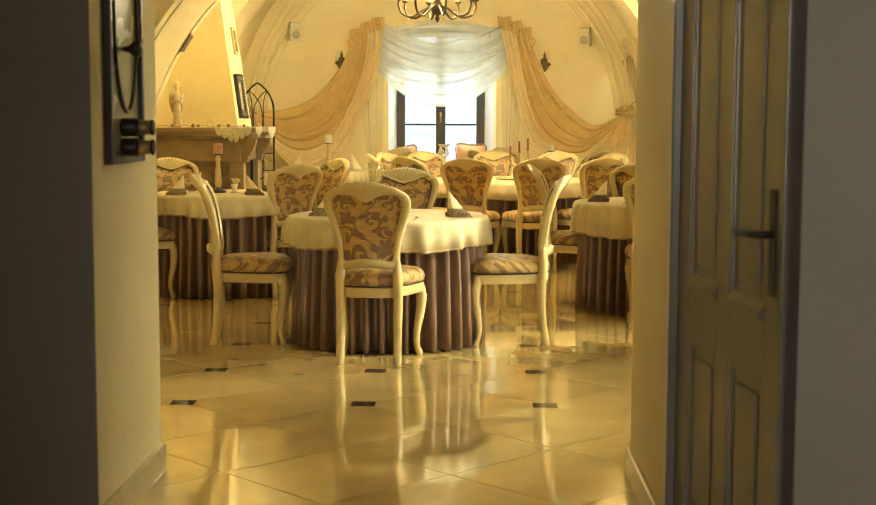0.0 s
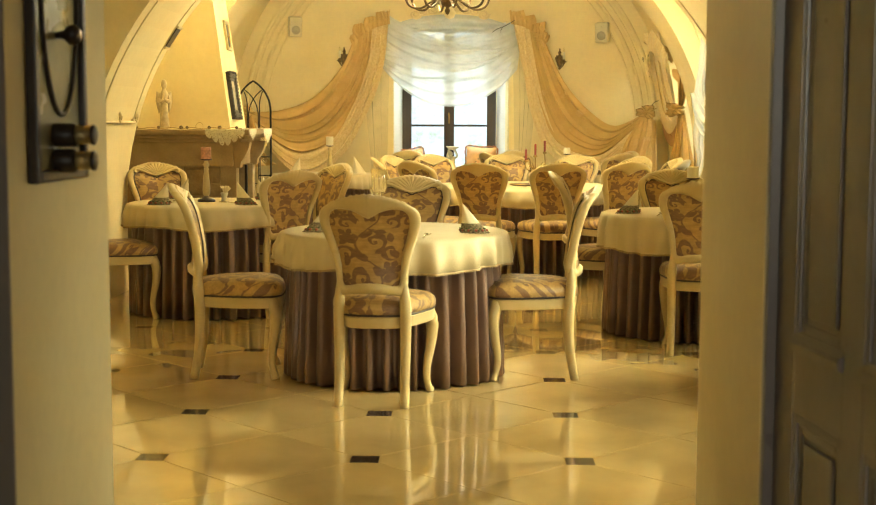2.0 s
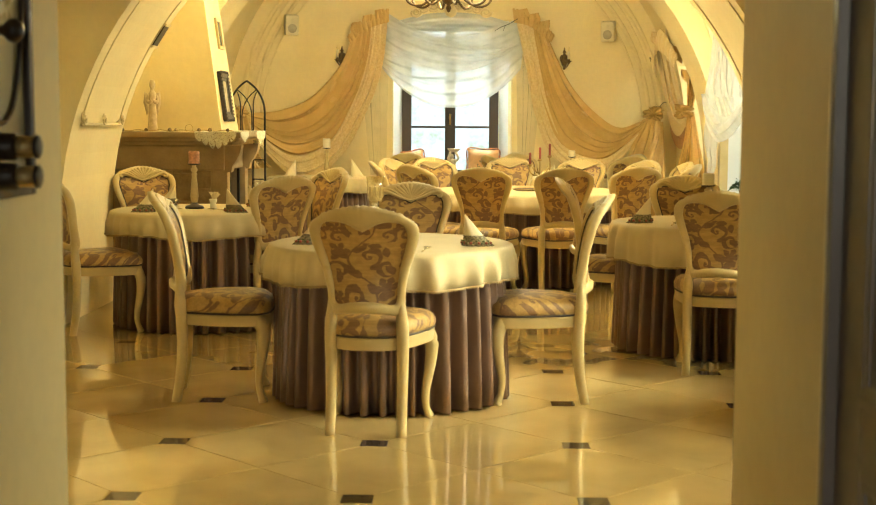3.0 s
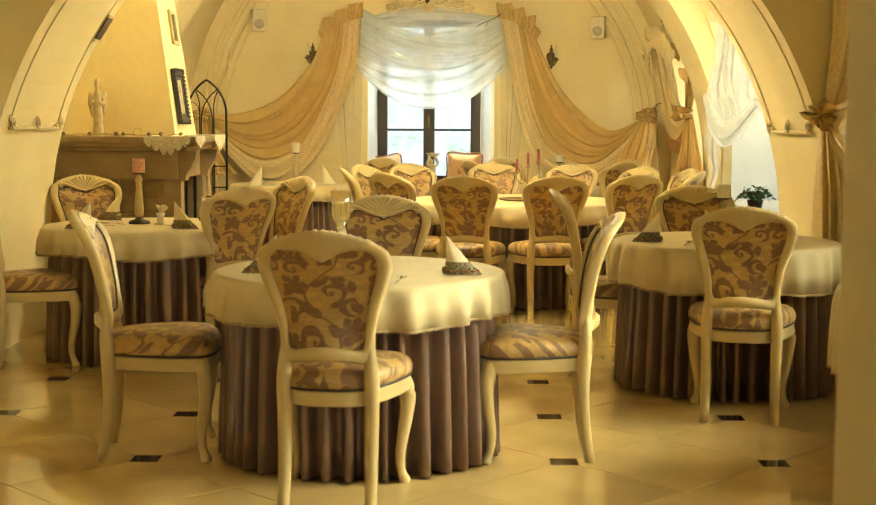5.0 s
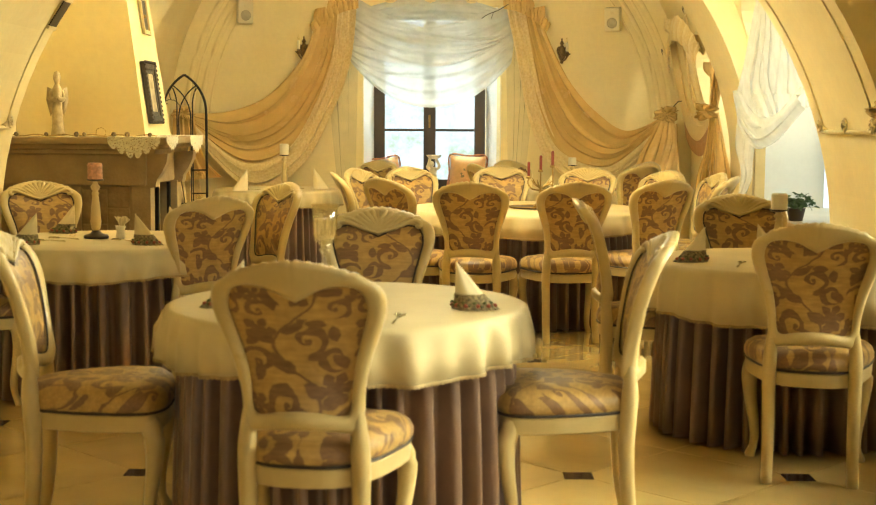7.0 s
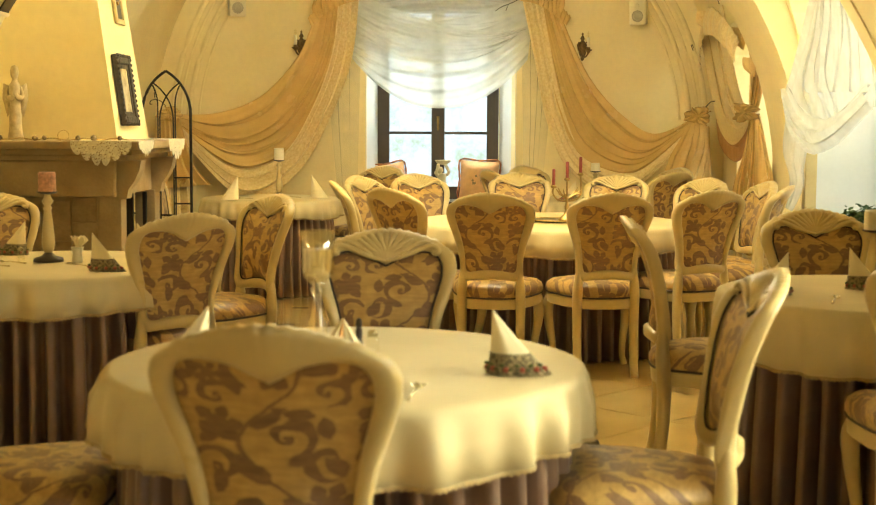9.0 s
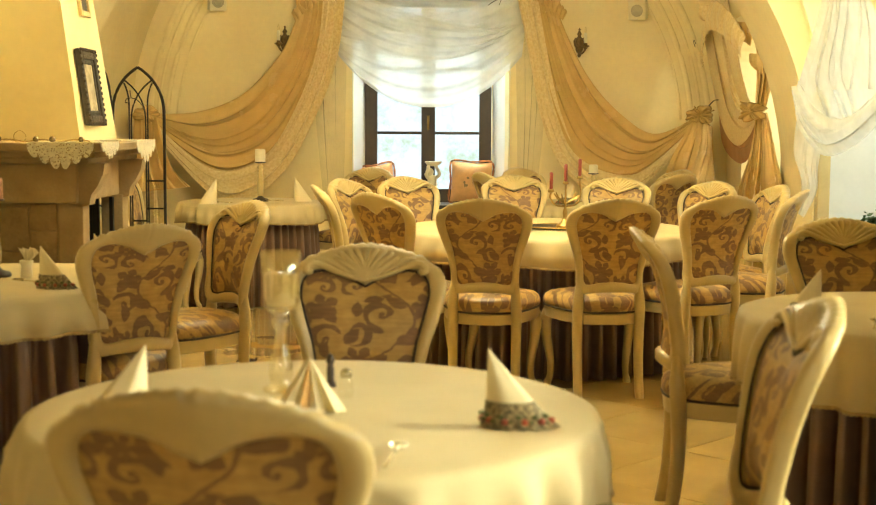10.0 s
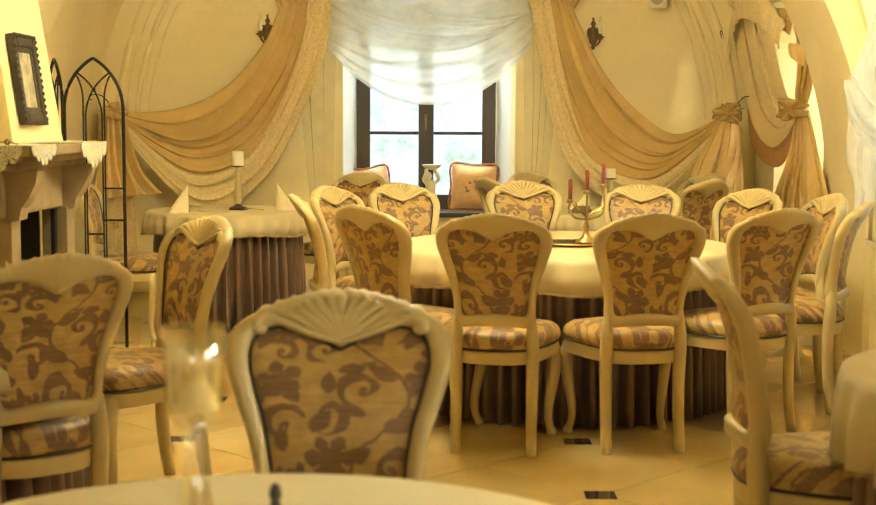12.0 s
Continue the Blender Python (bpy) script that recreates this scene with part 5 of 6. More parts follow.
STONE_B = material("split sandstone block", (.38, .275, .14), .85, vary=.12, scale=10, fine=50, bump=.5, second=(.25, .17, .08), rand=.18)
rnd = random.Random(12)
for c, (x0, x1) in enumerate(((-2.09, -1.93), (-1.93, -1.77), (-1.77, -1.63))):
    z = 0.0
    while z < .93:
        h = min(rnd.choice((.16, .22, .28)), .96 - z)
        bm = boxes((x0 + .003, x1 - .003, FY0 + .012 + rnd.uniform(0, .010), FY0 + .06, z + .003, z + h - .003), bevel=.006)
        part("stone_block", bm, STONE_B, fp)
        z += h
hood = [(-2.46, 1.258), (-1.62, 1.258), (-1.80, 2.60), (-1.90, 3.30), (-2.46, 3.30)]
bm = bmesh.new()
a = [bm.verts.new((x, 12.18 + .04 * (z - 1.258), z)) for x, z in hood]
b = [bm.verts.new((x, 12.98 - .10 * (z - 1.258), z)) for x, z in hood]
bm.faces.new(a)
bm.faces.new(b[::-1])
for i in range(len(hood)):
    j = (i + 1) % len(hood)
    bm.faces.new((a[i], b[i], b[j], a[j]))
part("hood", bm, PLASTER, fp, "tapered yellow plaster hood")


def on_hood(y, z, out):
    """A pose on the sloping face of the hood, x to the room's far end, y up the face, z out."""
    x = -1.62 - .134 * (z - 1.258)
    up = Vector((-.134, 0, 1)).normalized()
    along = Vector((0, 1, 0))
    nrm = along.cross(up)
    m = Matrix((along, up, nrm)).transposed().to_4x4()
    return Matrix.Translation(Vector((x, y, z)) + nrm * out) @ m


FRAMEWOOD = material("carved grey brown wood", (.060, .045, .030), .5, vary=.2, scale=40, fine=120, bump=.3)
pic = thing("picture_frame", "small picture in a heavy carved dark wooden frame", "picture", on_hood(12.47, 1.54, .004))
part("frame_border", boxes((-.17, -.115, -.205, .205, 0, .034), (.115, .17, -.205, .205, 0, .034), (-.115, .115, .15, .205, 0, .034), (-.115, .115, -.205, -.15, 0, .034), bevel=.010), FRAMEWOOD, pic)
part("inner_moulding", boxes((-.12, -.09, -.155, .155, .0, .024), (.09, .12, -.155, .155, .0, .024), (-.09, .09, .125, .155, .0, .024), (-.09, .09, -.155, -.125, .0, .024), bevel=.005), FRAMEWOOD, pic)
part("picture", boxes((-.092, .092, -.127, .127, .004, .019)), material("faded print", (.62, .54, .36), .5, vary=.25, scale=22, fine=40, bump=0, second=(.30, .24, .14)), pic, "faded print")
for k in range(11):
    for e in (-.198, .198):
        part("bead", lathe([(.006, -.006), (.011, .0), (.009, .007), (.0, .010)], 8, at=(-.15 + .03 * k, e, .032)), FRAMEWOOD, pic)
for k in range(13):
    for e in (-.163, .163):
        part("bead", lathe([(.006, -.006), (.010, .0), (.008, .006), (.0, .009)], 8, at=(e, -.18 + .03 * k, .032)), FRAMEWOOD, pic)
vent = thing("vent_cover", "dark vent cover in a pale wooden frame on the hood", "vent", on_hood(12.62, 2.06, .004))
part("frame_border", boxes((-.10, -.07, -.13, .13, 0, .02), (.07, .10, -.13, .13, 0, .02), (-.07, .07, .10, .13, 0, .02), (-.07, .07, -.13, -.10, 0, .02), bevel=.005), CREAM, vent)
part("cover", boxes((-.07, .07, -.10, .10, .002, .010)), material("grey metal cover", (.13, .115, .09), .5, metal=.3), vent)
part("latch", lathe([(.0, 0), (.012, .004), (.010, .014), (.0, .016)], 8, at=(-.03, -.01, .010)), BRASS, vent)

# things on the mantel
BISQUE = material("aged bisque", (.60, .48, .28), .6, vary=.12, scale=25, fine=80, bump=.15, second=(.42, .32, .17))
bm = lathe([(.055, 0), (.060, .01), (.050, .05), (.044, .14), (.040, .20), (.046, .25), (.042, .285), (.022, .31), (.018, .32), (.030, .34), (.032, .36), (.024, .385), (.0, .395)], 14)
for s in (-1, 1):
    tube(spline([(s * .040, 0, .275), (s * .055, -.02, .23), (s * .03, -.045, .22), (s * .008, -.05, .235)], 4), [.016] * 13, 7, bm)
    w = [Vector((s * .03, .035, .28)), Vector((s * .085, .05, .30)), Vector((s * .095, .05, .22)), Vector((s * .06, .045, .12)), Vector((s * .03, .035, .16))]
    f, b2 = [bm.verts.new(p) for p in w], [bm.verts.new(p + Vector((0, .012, 0))) for p in w]
    bm.faces.new(f)
    bm.faces.new(b2[::-1])
    for i in range(5):
        bm.faces.new((f[i], b2[i], b2[(i + 1) % 5], f[(i + 1) % 5]))
tagged(mesh_object("angel_figurine", bm, BISQUE, True), "ivory robed angel figurine standing on the mantel", "figurine").matrix_world = pose(-2.14, 12.02, 1.258, 0, 0, 15) @ Matrix.Diagonal((.72, .8, 1.04, 1))

LACE = material("ivory lace", (.82, .76, .58), .8, vary=.10, scale=60, fine=150, bump=.2)
n, l = LACE.node_tree.nodes, LACE.node_tree.links
cells, co, hole, gap, lace_mix = n.new("ShaderNodeTexVoronoi"), n.new("ShaderNodeTexCoord"), n.new("ShaderNodeMath"), n.new("ShaderNodeBsdfTransparent"), n.new("ShaderNodeMixShader")
cells.inputs["Scale"].default_value = 95
hole.operation, hole.inputs[1].default_value = "LESS_THAN", 0.36
l.new(co.outputs["Object"], cells.inputs["Vector"])
l.new(cells.outputs[0], hole.inputs[0])
l.new(hole.outputs[0], lace_mix.inputs[0])
l.new(n["Principled BSDF"].outputs[0], lace_mix.inputs[1])
l.new(gap.outputs[0], lace_mix.inputs[2])
l.new(lace_mix.outputs[0], n["Material Output"].inputs[0])
doily = thing("doily", "ivory lace doily hanging over the mantel corner", "doily")


def lace_edge(p0, p1, teeth, depth):
    """A hanging lace border with pointed scallops."""
    bm = bmesh.new()
    a, b = Vector(p0), Vector(p1)
    n = teeth * 8
    top, low = [], []
    for i in range(n + 1):
        t = i / n
        p = a.lerp(b, t)
        d = depth * (.30 + .70 * (1 - abs(2 * t - 1)) ** .7) * (.62 + .38 * abs(math.sin(math.pi * teeth * t)) ** .6)
        top.append(bm.verts.new(p))
        low.append(bm.verts.new(p + Vector((0, 0, -d))))
    for i in range(n):
        bm.faces.new((top[i], top[i + 1], low[i + 1], low[i]))
    return bm


part("top_lace", boxes((-1.72, -1.362, 11.592, 11.95, 1.259, 1.262)), LACE, doily)
for p0, p1, dp in (((-1.72, 11.593, 1.261), (-1.40, 11.593, 1.261), .14), ((-1.364, 11.60, 1.261), (-1.364, 11.95, 1.261), .09), ((-1.364, 12.35, 1.261), (-1.364, 12.81, 1.261), .13)):
    part("lace_border", lace_edge(p0, p1, 6, dp), LACE, doily).modifiers.new("thickness", "SOLIDIFY").thickness = .002
part("far_lace", boxes((-1.60, -1.362, 12.40, 12.81, 1.259, 1.262)), LACE, doily)
gar = thing("bead_garland", "string of glass baubles lying along the mantel edge", "garland")
rnd = random.Random(9)
pts = [(-2.42 + i * .045, 11.66 + .02 * math.sin(i * 1.7) + .01 * math.sin(i * 3.1), 1.262 + .012 * abs(math.sin(i * 2.3))) for i in range(23)]
part("cord", tube(spline(pts, 3), .003, 5), BRASS, gar)
BAUBLE = material("tarnished glass bauble", (.30, .22, .11), .25, metal=.5, vary=.1)
for i in (1, 3, 7, 11, 12, 16, 18, 21):
    bm = bmesh.new()
    bmesh.ops.create_icosphere(bm, subdivisions=2, radius=.013 + .004 * rnd.random())
    part("bauble", bm, BAUBLE, gar, smooth=True).location = (pts[i][0], pts[i][1], 1.274)
part("wire_loop", tube([(-1.78 + .03 * math.cos(a * .5), 11.68, 1.285 + .03 * math.sin(a * .5)) for a in range(13)], .002, 5), BRASS, gar)


# ---- iron trellis ----
def trellis_panel(parent, origin, direction, w, h):
    o, d = Vector(origin), Vector(direction).normalized()

    def p(x, z):
        return o + d * x + Vector((0, 0, z))
    zs = h - .866 * w
    for s in (0, 1):
        e = lambda q: q if not s else w - q
        arcp = [p(e(w - w * math.cos(radians(a))), zs + w * math.sin(radians(a))) for a in range(0, 61, 6)]
        part("stile", tube([p(e(0), 0), p(e(0), zs * .5)] + arcp, .010, 6), IRON, parent, smooth=True)
        for q0, dz in ((.36, -.05), (.68, .05)):
            rail = [p(e(w * q0), .30), p(e(w * q0), zs + dz)]
            for a in range(3, 80, 3):
                q, z = w * q0 + w * .92 * (1 - math.cos(radians(a))), zs + dz + w * .92 * math.sin(radians(a))
                if q * q + (z - zs) ** 2 > w * w:
                    break
                rail.append(p(e(q), z))
            part("rod", tube(rail, .0055, 5), IRON, parent)
    part("crossbar", tube([p(0, .48), p(w, .48)], .006, 5), IRON, parent)
    for x0, x1, z in ((.36, .64, 1.20), (.64, 1.0, .98), (.36, .64, .72), (.64, 1.0, .80), (.0, .36, 1.06)):
        bar = part("shelf_bar", tube([p(w * x0, z), p(w * x1, z)], .006, 5), IRON, parent)
        c = p(w * (x0 + x1) / 2, z - .055)
        cup = lathe([(.014, 0), (.024, .006), (.028, .045), (.025, .045), (.021, .01)], 10, at=c)
        part("tealight_cup", cup, CLEAR, bar, "small glass tealight cup")
    for x in (0, w):
        part("foot", tube([p(x, .012), p(x, .012) + Vector((.06 if x else -.06, -.02, 0))], .008, 6), IRON, parent)


trl = thing("trellis", "black wrought iron gothic trellis screen with tealight cups", "trellis")
trellis_panel(trl, (-1.865, 13.90, 0), (1, 0.02, 0), .33, 1.71)
trellis_panel(trl, (-1.885, 13.94, 0), (-.5, .85, 0), .33, 1.71)


# ---- on the window sill ----
PILLOW = material("salmon embroidered cushion", (.74, .42, .18), .75, vary=.06, scale=20, fine=160, bump=.2)


def cushion(x, w, h, m, label):
    c = thing("cushion", label, "cushion", m, "cushions on the sill")
    bm = bmesh.new()
    n = 16
    for side in (1, -1):
        g = [[bm.verts.new((w / 2 * (u := -1 + 2 * i / n) * (1 - .06 * (1 - (v := -1 + 2 * j / n) ** 2)), side * (.004 + .055 * (1 - u ** 4) * (1 - v ** 4)), h / 2 + h / 2 * v * (1 - .06 * (1 - u * u)))) for j in range(n + 1)] for i in range(n + 1)]
        for i in range(n):
            for j in range(n):
                bm.faces.new((g[i][j], g[i + 1][j], g[i + 1][j + 1], g[i][j + 1]))
    part("cover", bm, PILLOW, c, smooth=True)
    bm = bmesh.new()
    ring = [(-1, -1), (0, -1), (1, -1), (1, 0), (1, 1), (0, 1), (-1, 1), (-1, 0)]
    pts = spline([(w / 2 * .99 * a, 0, h / 2 + h / 2 * .99 * b) for a, b in ring], 8, closed=True)
    part("fringe_trim", tube(pts, [.009 + .003 * math.sin(i * 2.1) for i in range(len(pts))], 6, bm, closed=True), material("rust trim", (.45, .17, .07), .8), c, "rust coloured trim")
    leafm = material("embroidered leaf", (.30, .22, .10), .8)
    rn = random.Random(int(x * 100))
    for k in range(14):
        a = rn.uniform(0, 6.28)
        r = rn.uniform(.01, .07)
        bm = bmesh.new()
        q = [Vector((0, 0, 0)), Vector((.012, 0, .014)), Vector((0, 0, .034)), Vector((-.012, 0, .014))]
        bm.faces.new([bm.verts.new(v) for v in q])
        lf = part("leaf", bm, leafm, c)
        lf.matrix_local = Matrix.Translation((r * math.cos(a), -.062 + .25 * r * r, h * .48 + r * 1.1 * math.sin(a))) @ Euler((0, a, 0)).to_matrix().to_4x4()


cushion(.51, .37, .37, pose(.51, 17.28, .655, -10, 2, -4), "salmon embroidered cushion leaning on the window")
cushion(-.27, .34, .34, pose(-.29, 17.30, .655, -12, -9, 14), "salmon embroidered cushion slumped against the window")
bm = lathe([(.075, 0), (.078, .015), (.060, .03), (.045, .05), (.0, .055)], 14)
for s in (-1, 1):
    tube(spline([(s * .024, 0, .04), (s * .028, -.012, .10), (s * .020, 0, .155)], 4), [.020, .022, .023, .024, .026, .028, .028, .028, .028], 8, bm)
    tube(spline([(s * .038, 0, .235), (s * .062, -.02, .262), (s * .045, -.02, .305), (s * .035, 0, .335)], 4), [.016] * 13, 7, bm)
lathe([(.030, 0), (.042, .03), (.038, .06), (.046, .09), (.030, .115), (.014, .12)], 12, bm, at=(0, 0, .14))
bmesh.ops.create_icosphere(bm, subdivisions=2, radius=.034, matrix=Matrix.Translation((-.022, -.008, .285)))
lathe([(.02, 0), (.055, .012), (.075, .035), (.078, .042), (.055, .036)], 16, bm, at=(.012, 0, .335))
tagged(mesh_object("cherub_statue", bm, PORCELAIN, True), "ivory cherub statuette lifting a basin, standing on the window sill", "statuette").matrix_world = pose(.17, 17.06, .652, 0, 0, 20)


# ---- on the tables ----
BAND = material("embroidered dark band", (.40, .32, .17), .8, vary=.3, scale=110, fine=300, bump=.3, second=(.055, .05, .03))
SPRIG = material("green embroidered leaf", (.13, .15, .05), .8, vary=.2)
BERRY = material("red embroidery", (.42, .10, .055), .4, vary=.1)
SILVER = material("worn silver", (.62, .57, .44), .22, metal=1.0, vary=.06)
TOP = .760


def napkin(x, y, rz, h=.155, z=TOP, label="ivory napkin folded upright in a flowered lace band", band=True):
    """A napkin folded to a standing half cone, steep on one side, in a lace band."""
    hand = -1 if rz > 90 else 1
    nk = thing("napkin", label, "napkin", pose(x, y, z, 0, 0, rz - 180 if hand < 0 else rz), "folded napkins")
    tip = Vector((-.052 * hand, .0, h))
    n = 24
    low = []
    for i in range(n + 1):
        a = math.pi * i / n
        low.append(Vector((hand * (.014 + .070 * math.cos(a)), -.046 * math.sin(a) * (1 + .03 * math.sin(4 * a)), 0)))
    bm = bmesh.new()
    rows = [[bm.verts.new(tip.lerp(p, f) + Vector((0, -.0015 * math.sin(i * .6) * math.sin(math.pi * f), 0))) for i, p in enumerate(low)] for f in (.02, .35, .7, 1.0)]
    for p, q in zip(rows, rows[1:]):
        for i in range(n):
            bm.faces.new((p[i], p[i + 1], q[i + 1], q[i]))
    bm.faces.new([r[0] for r in rows] + [r[-1] for r in rows[::-1]])
    part("fold", bm, NAPKIN, nk)
    if not band:
        return nk
    # the lace band lies on the cone and spreads at its foot
    bm = bmesh.new()
    rows = []
    m = n * 3
    for f, off in ((1.0, .005), (.84, .003), (.70, .002)):
        row = []
        for i in range(m + 1):
            g = i / 3
            k = min(int(g), n - 1)
            p = low[k].lerp(low[k + 1], g - k)
            ff = f - (.035 * abs(math.sin(i * .79)) if f < .8 else 0) + (.02 * abs(math.sin(i * .79 + .8)) if f == 1.0 else 0)
            v = tip.lerp(p, min(ff, 1.0)) + Vector((p.x - .014 * hand, p.y, 0)).normalized() * (off + (.006 if f == 1.0 and i % 8 < 4 else 0))
            row.append(bm.verts.new((v.x, v.y, max(v.z, .0015))))
        rows.append(row)
    for p, q in zip(rows, rows[1:]):
        for i in range(m):
            bm.faces.new((p[i], p[i + 1], q[i + 1], q[i]))
    part("band", bm, BAND, nk, "dark green flowered lace band").modifiers.new("thickness", "SOLIDIFY").thickness = .0015
    for i in range(2, n - 1, 4):
        v = tip.lerp(low[i], .90) + Vector((low[i].x - .014 * hand, low[i].y, 0)).normalized() * .009
        bm = bmesh.new()
        bmesh.ops.create_icosphere(bm, subdivisions=1, radius=.0085)
        part("flower", bm, BERRY, nk, "red embroidered flower", smooth=True).matrix_local = Matrix.Translation(v) @ Matrix.Diagonal((1, .6, .9, 1))
        for e in (-1, 1):
            v2 = tip.lerp(low[i + e], .87 - .03 * e) + Vector((low[i].x - .014 * hand, low[i].y, 0)).normalized() * .008
            bm = bmesh.new()
            bmesh.ops.create_icosphere(bm, subdivisions=1, radius=.006)
            part("leaf", bm, SPRIG, nk).matrix_local = Matrix.Translation(v2) @ Matrix.Diagonal((1.3, .5, .7, 1))
    return nk


for x, y, rz in ((.42, 7.74, -8), (-.37, 7.76, 195), (-1.70, 9.92, 185), (-1.13, 9.95, -10), (-1.70, 10.60, 170), (-1.08, 10.52, -5), (1.41, 9.30, 190), (1.78, 9.50, 10), (1.2, 15.35, 190), (1.75, 15.5, 10)):
    napkin(x, y, rz)
for x, y, rz in ((-1.46, 15.15, 200), (-.82, 15.52, 0)):
    napkin(x, y, rz, .19, label="plain ivory napkin folded upright", band=False)


def candlestick(x, y, z, h, candle_r, candle_h, wax, label, base=DARKWOOD):
    c = thing("candlestick", label, "candlestick", pose(x, y, z), "candlesticks")
    part("base", lathe([(.062, 0), (.064, .008), (.058, .018), (.030, .026), (.018, .04)], 18), base, c, smooth=True)
    b0, b1 = .04, h
    d = b1 - b0
    part("shaft", lathe([(.016, b0), (.024, b0 + .05 * d), (.028, b0 + .18 * d), (.022, b0 + .5 * d), (.015, b0 + .72 * d), (.020, b0 + .76 * d), (.012, b0 + .80 * d), (.026, b0 + .88 * d), (.014, b0 + .95 * d), (.012, b1)], 14), CREAM, c, "cream turned shaft", smooth=True)
    part("drip_plate", lathe([(.012, b1), (.042, b1 + .006), (.044, b1 + .012), (.03, b1 + .010)], 16), base, c, smooth=True)
    part("candle", lathe([(candle_r, b1 + .010), (candle_r, b1 + .010 + candle_h - .006), (candle_r - .006, b1 + .010 + candle_h), (.004, b1 + .006 + candle_h)], 18), wax, c, "thick pillar candle", smooth=False)
    return c


candlestick(-1.46, 10.30, TOP, .29, .037, .085, PINKWAX, "cream candlestick with a salmon pillar candle")
candlestick(-1.13, 15.50, TOP, .29, .040, .10, WAX, "cream candlestick with an ivory pillar candle")
candlestick(1.47, 15.98, TOP, .20, .036, .07, WAX, "cream candlestick with an ivory pillar candle")
candlestick(1.85, 9.60, TOP, .20, .037, .075, WAX, "cream candlestick with an ivory pillar candle")

# glass candle holder on the front table
OLDWAX = material("honey coloured wax", (.82, .70, .42), .5, vary=.05, bump=.02)
g = thing("candle_glass", "stemmed glass candle holder with an ivory candle", "candle holder", pose(-.085, 8.08, TOP))
part("stem", lathe([(.040, 0), (.042, .005), (.024, .014), (.028, .035), (.026, .06), (.016, .10), (.011, .135), (.018, .148), (.022, .158), (.013, .168), (.026, .180)], 18), GOBLET, g, smooth=True)
part("glass_cup", lathe([(.026, .180), (.038, .190), (.042, .21), (.043, .26), (.047, .315), (.0445, .315), (.040, .26), (.039, .21), (.034, .193), (.01, .188)], 22), GOBLET, g, "ribbed clear glass cup", smooth=True)
part("candle", lathe([(.030, .194), (.036, .21), (.037, .262), (.030, .266), (.0, .264)], 18), OLDWAX, g, smooth=True)
# pleated napkins, salt cellar, spoons, posy
PEACH = material("peach paper", (.80, .50, .22), .75, vary=.03, scale=9, fine=200, bump=.04)
fan = thing("fan_napkin", "white and peach paper napkins pleated to a tent", "napkin", pose(0, 7.86, TOP))
for k in range(8):
    bm = bmesh.new()
    a0, a1 = -.078 + .0195 * k, -.078 + .0195 * (k + 1)
    d0, d1 = (-.014, .002) if k % 2 else (.002, -.014)
    q = [(.003, 0, .112), (-.003, .004, .112), (a0, d0 - .5 * (.006 - a0 * a0), 0), (a1, d1 - .5 * (.006 - a1 * a1), 0)]
    bm.faces.new([bm.verts.new(p) for p in q])
    part("fold", bm, PEACH if k == 3 else NAPKIN, fan).modifiers.new("thickness", "SOLIDIFY").thickness = .002


def shaker(x, y):
    s = thing("salt_shaker", "small glass salt shaker with a silver cap", "salt shaker", pose(x, y, TOP), "shakers")
    part("body", lathe([(.016, 0), (.018, .01), (.015, .04), (.012, .045)], 12), CLEAR, s, smooth=True)
    part("cap", lathe([(.013, .045), (.013, .055), (.006, .062), (.0, .063)], 12), SILVER, s, smooth=True)


mill = thing("pepper_mill", "slender dark pepper mill on the front table", "pepper mill", pose(.022, 8.13, TOP))
part("body", lathe([(.013, 0), (.013, .006), (.008, .016), (.009, .04), (.007, .052)], 12), DARKWOOD, mill, smooth=True)
part("cap", lathe([(.007, .052), (.010, .058), (.008, .070), (.003, .076)], 12), DARKWOOD, mill, smooth=True)
shaker(.066, 8.01)
shaker(-1.58, 10.30)


def spoon(x, y, rz, label="silver spoon lying on the tablecloth"):
    s = thing("spoon", label, "spoon", pose(x, y, TOP + .002, 0, 0, rz), "spoons")
    bm = bmesh.new()
    rows = []
    for i in range(9):
        t = i / 8
        w = .019 * math.sin(math.pi * (.06 + .9 * t)) ** .7
        rows.append([bm.verts.new((w * u, .105 + .055 * t, .004 + .007 * u * u)) for u in (-1, -.5, 0, .5, 1)])
    for p, q in zip(rows, rows[1:]):
        for i in range(4):
            bm.faces.new((p[i], p[i + 1], q[i + 1], q[i]))
    part("bowl", bm, SILVER, s, smooth=True).modifiers.new("thickness", "SOLIDIFY").thickness = .0015
    part("stem", tube([(0, 0, .003), (0, .04, .006), (0, .08, .009), (0, .108, .007)], [.005, .004, .003, .004], 6, flat=.5), SILVER, s, smooth=True)


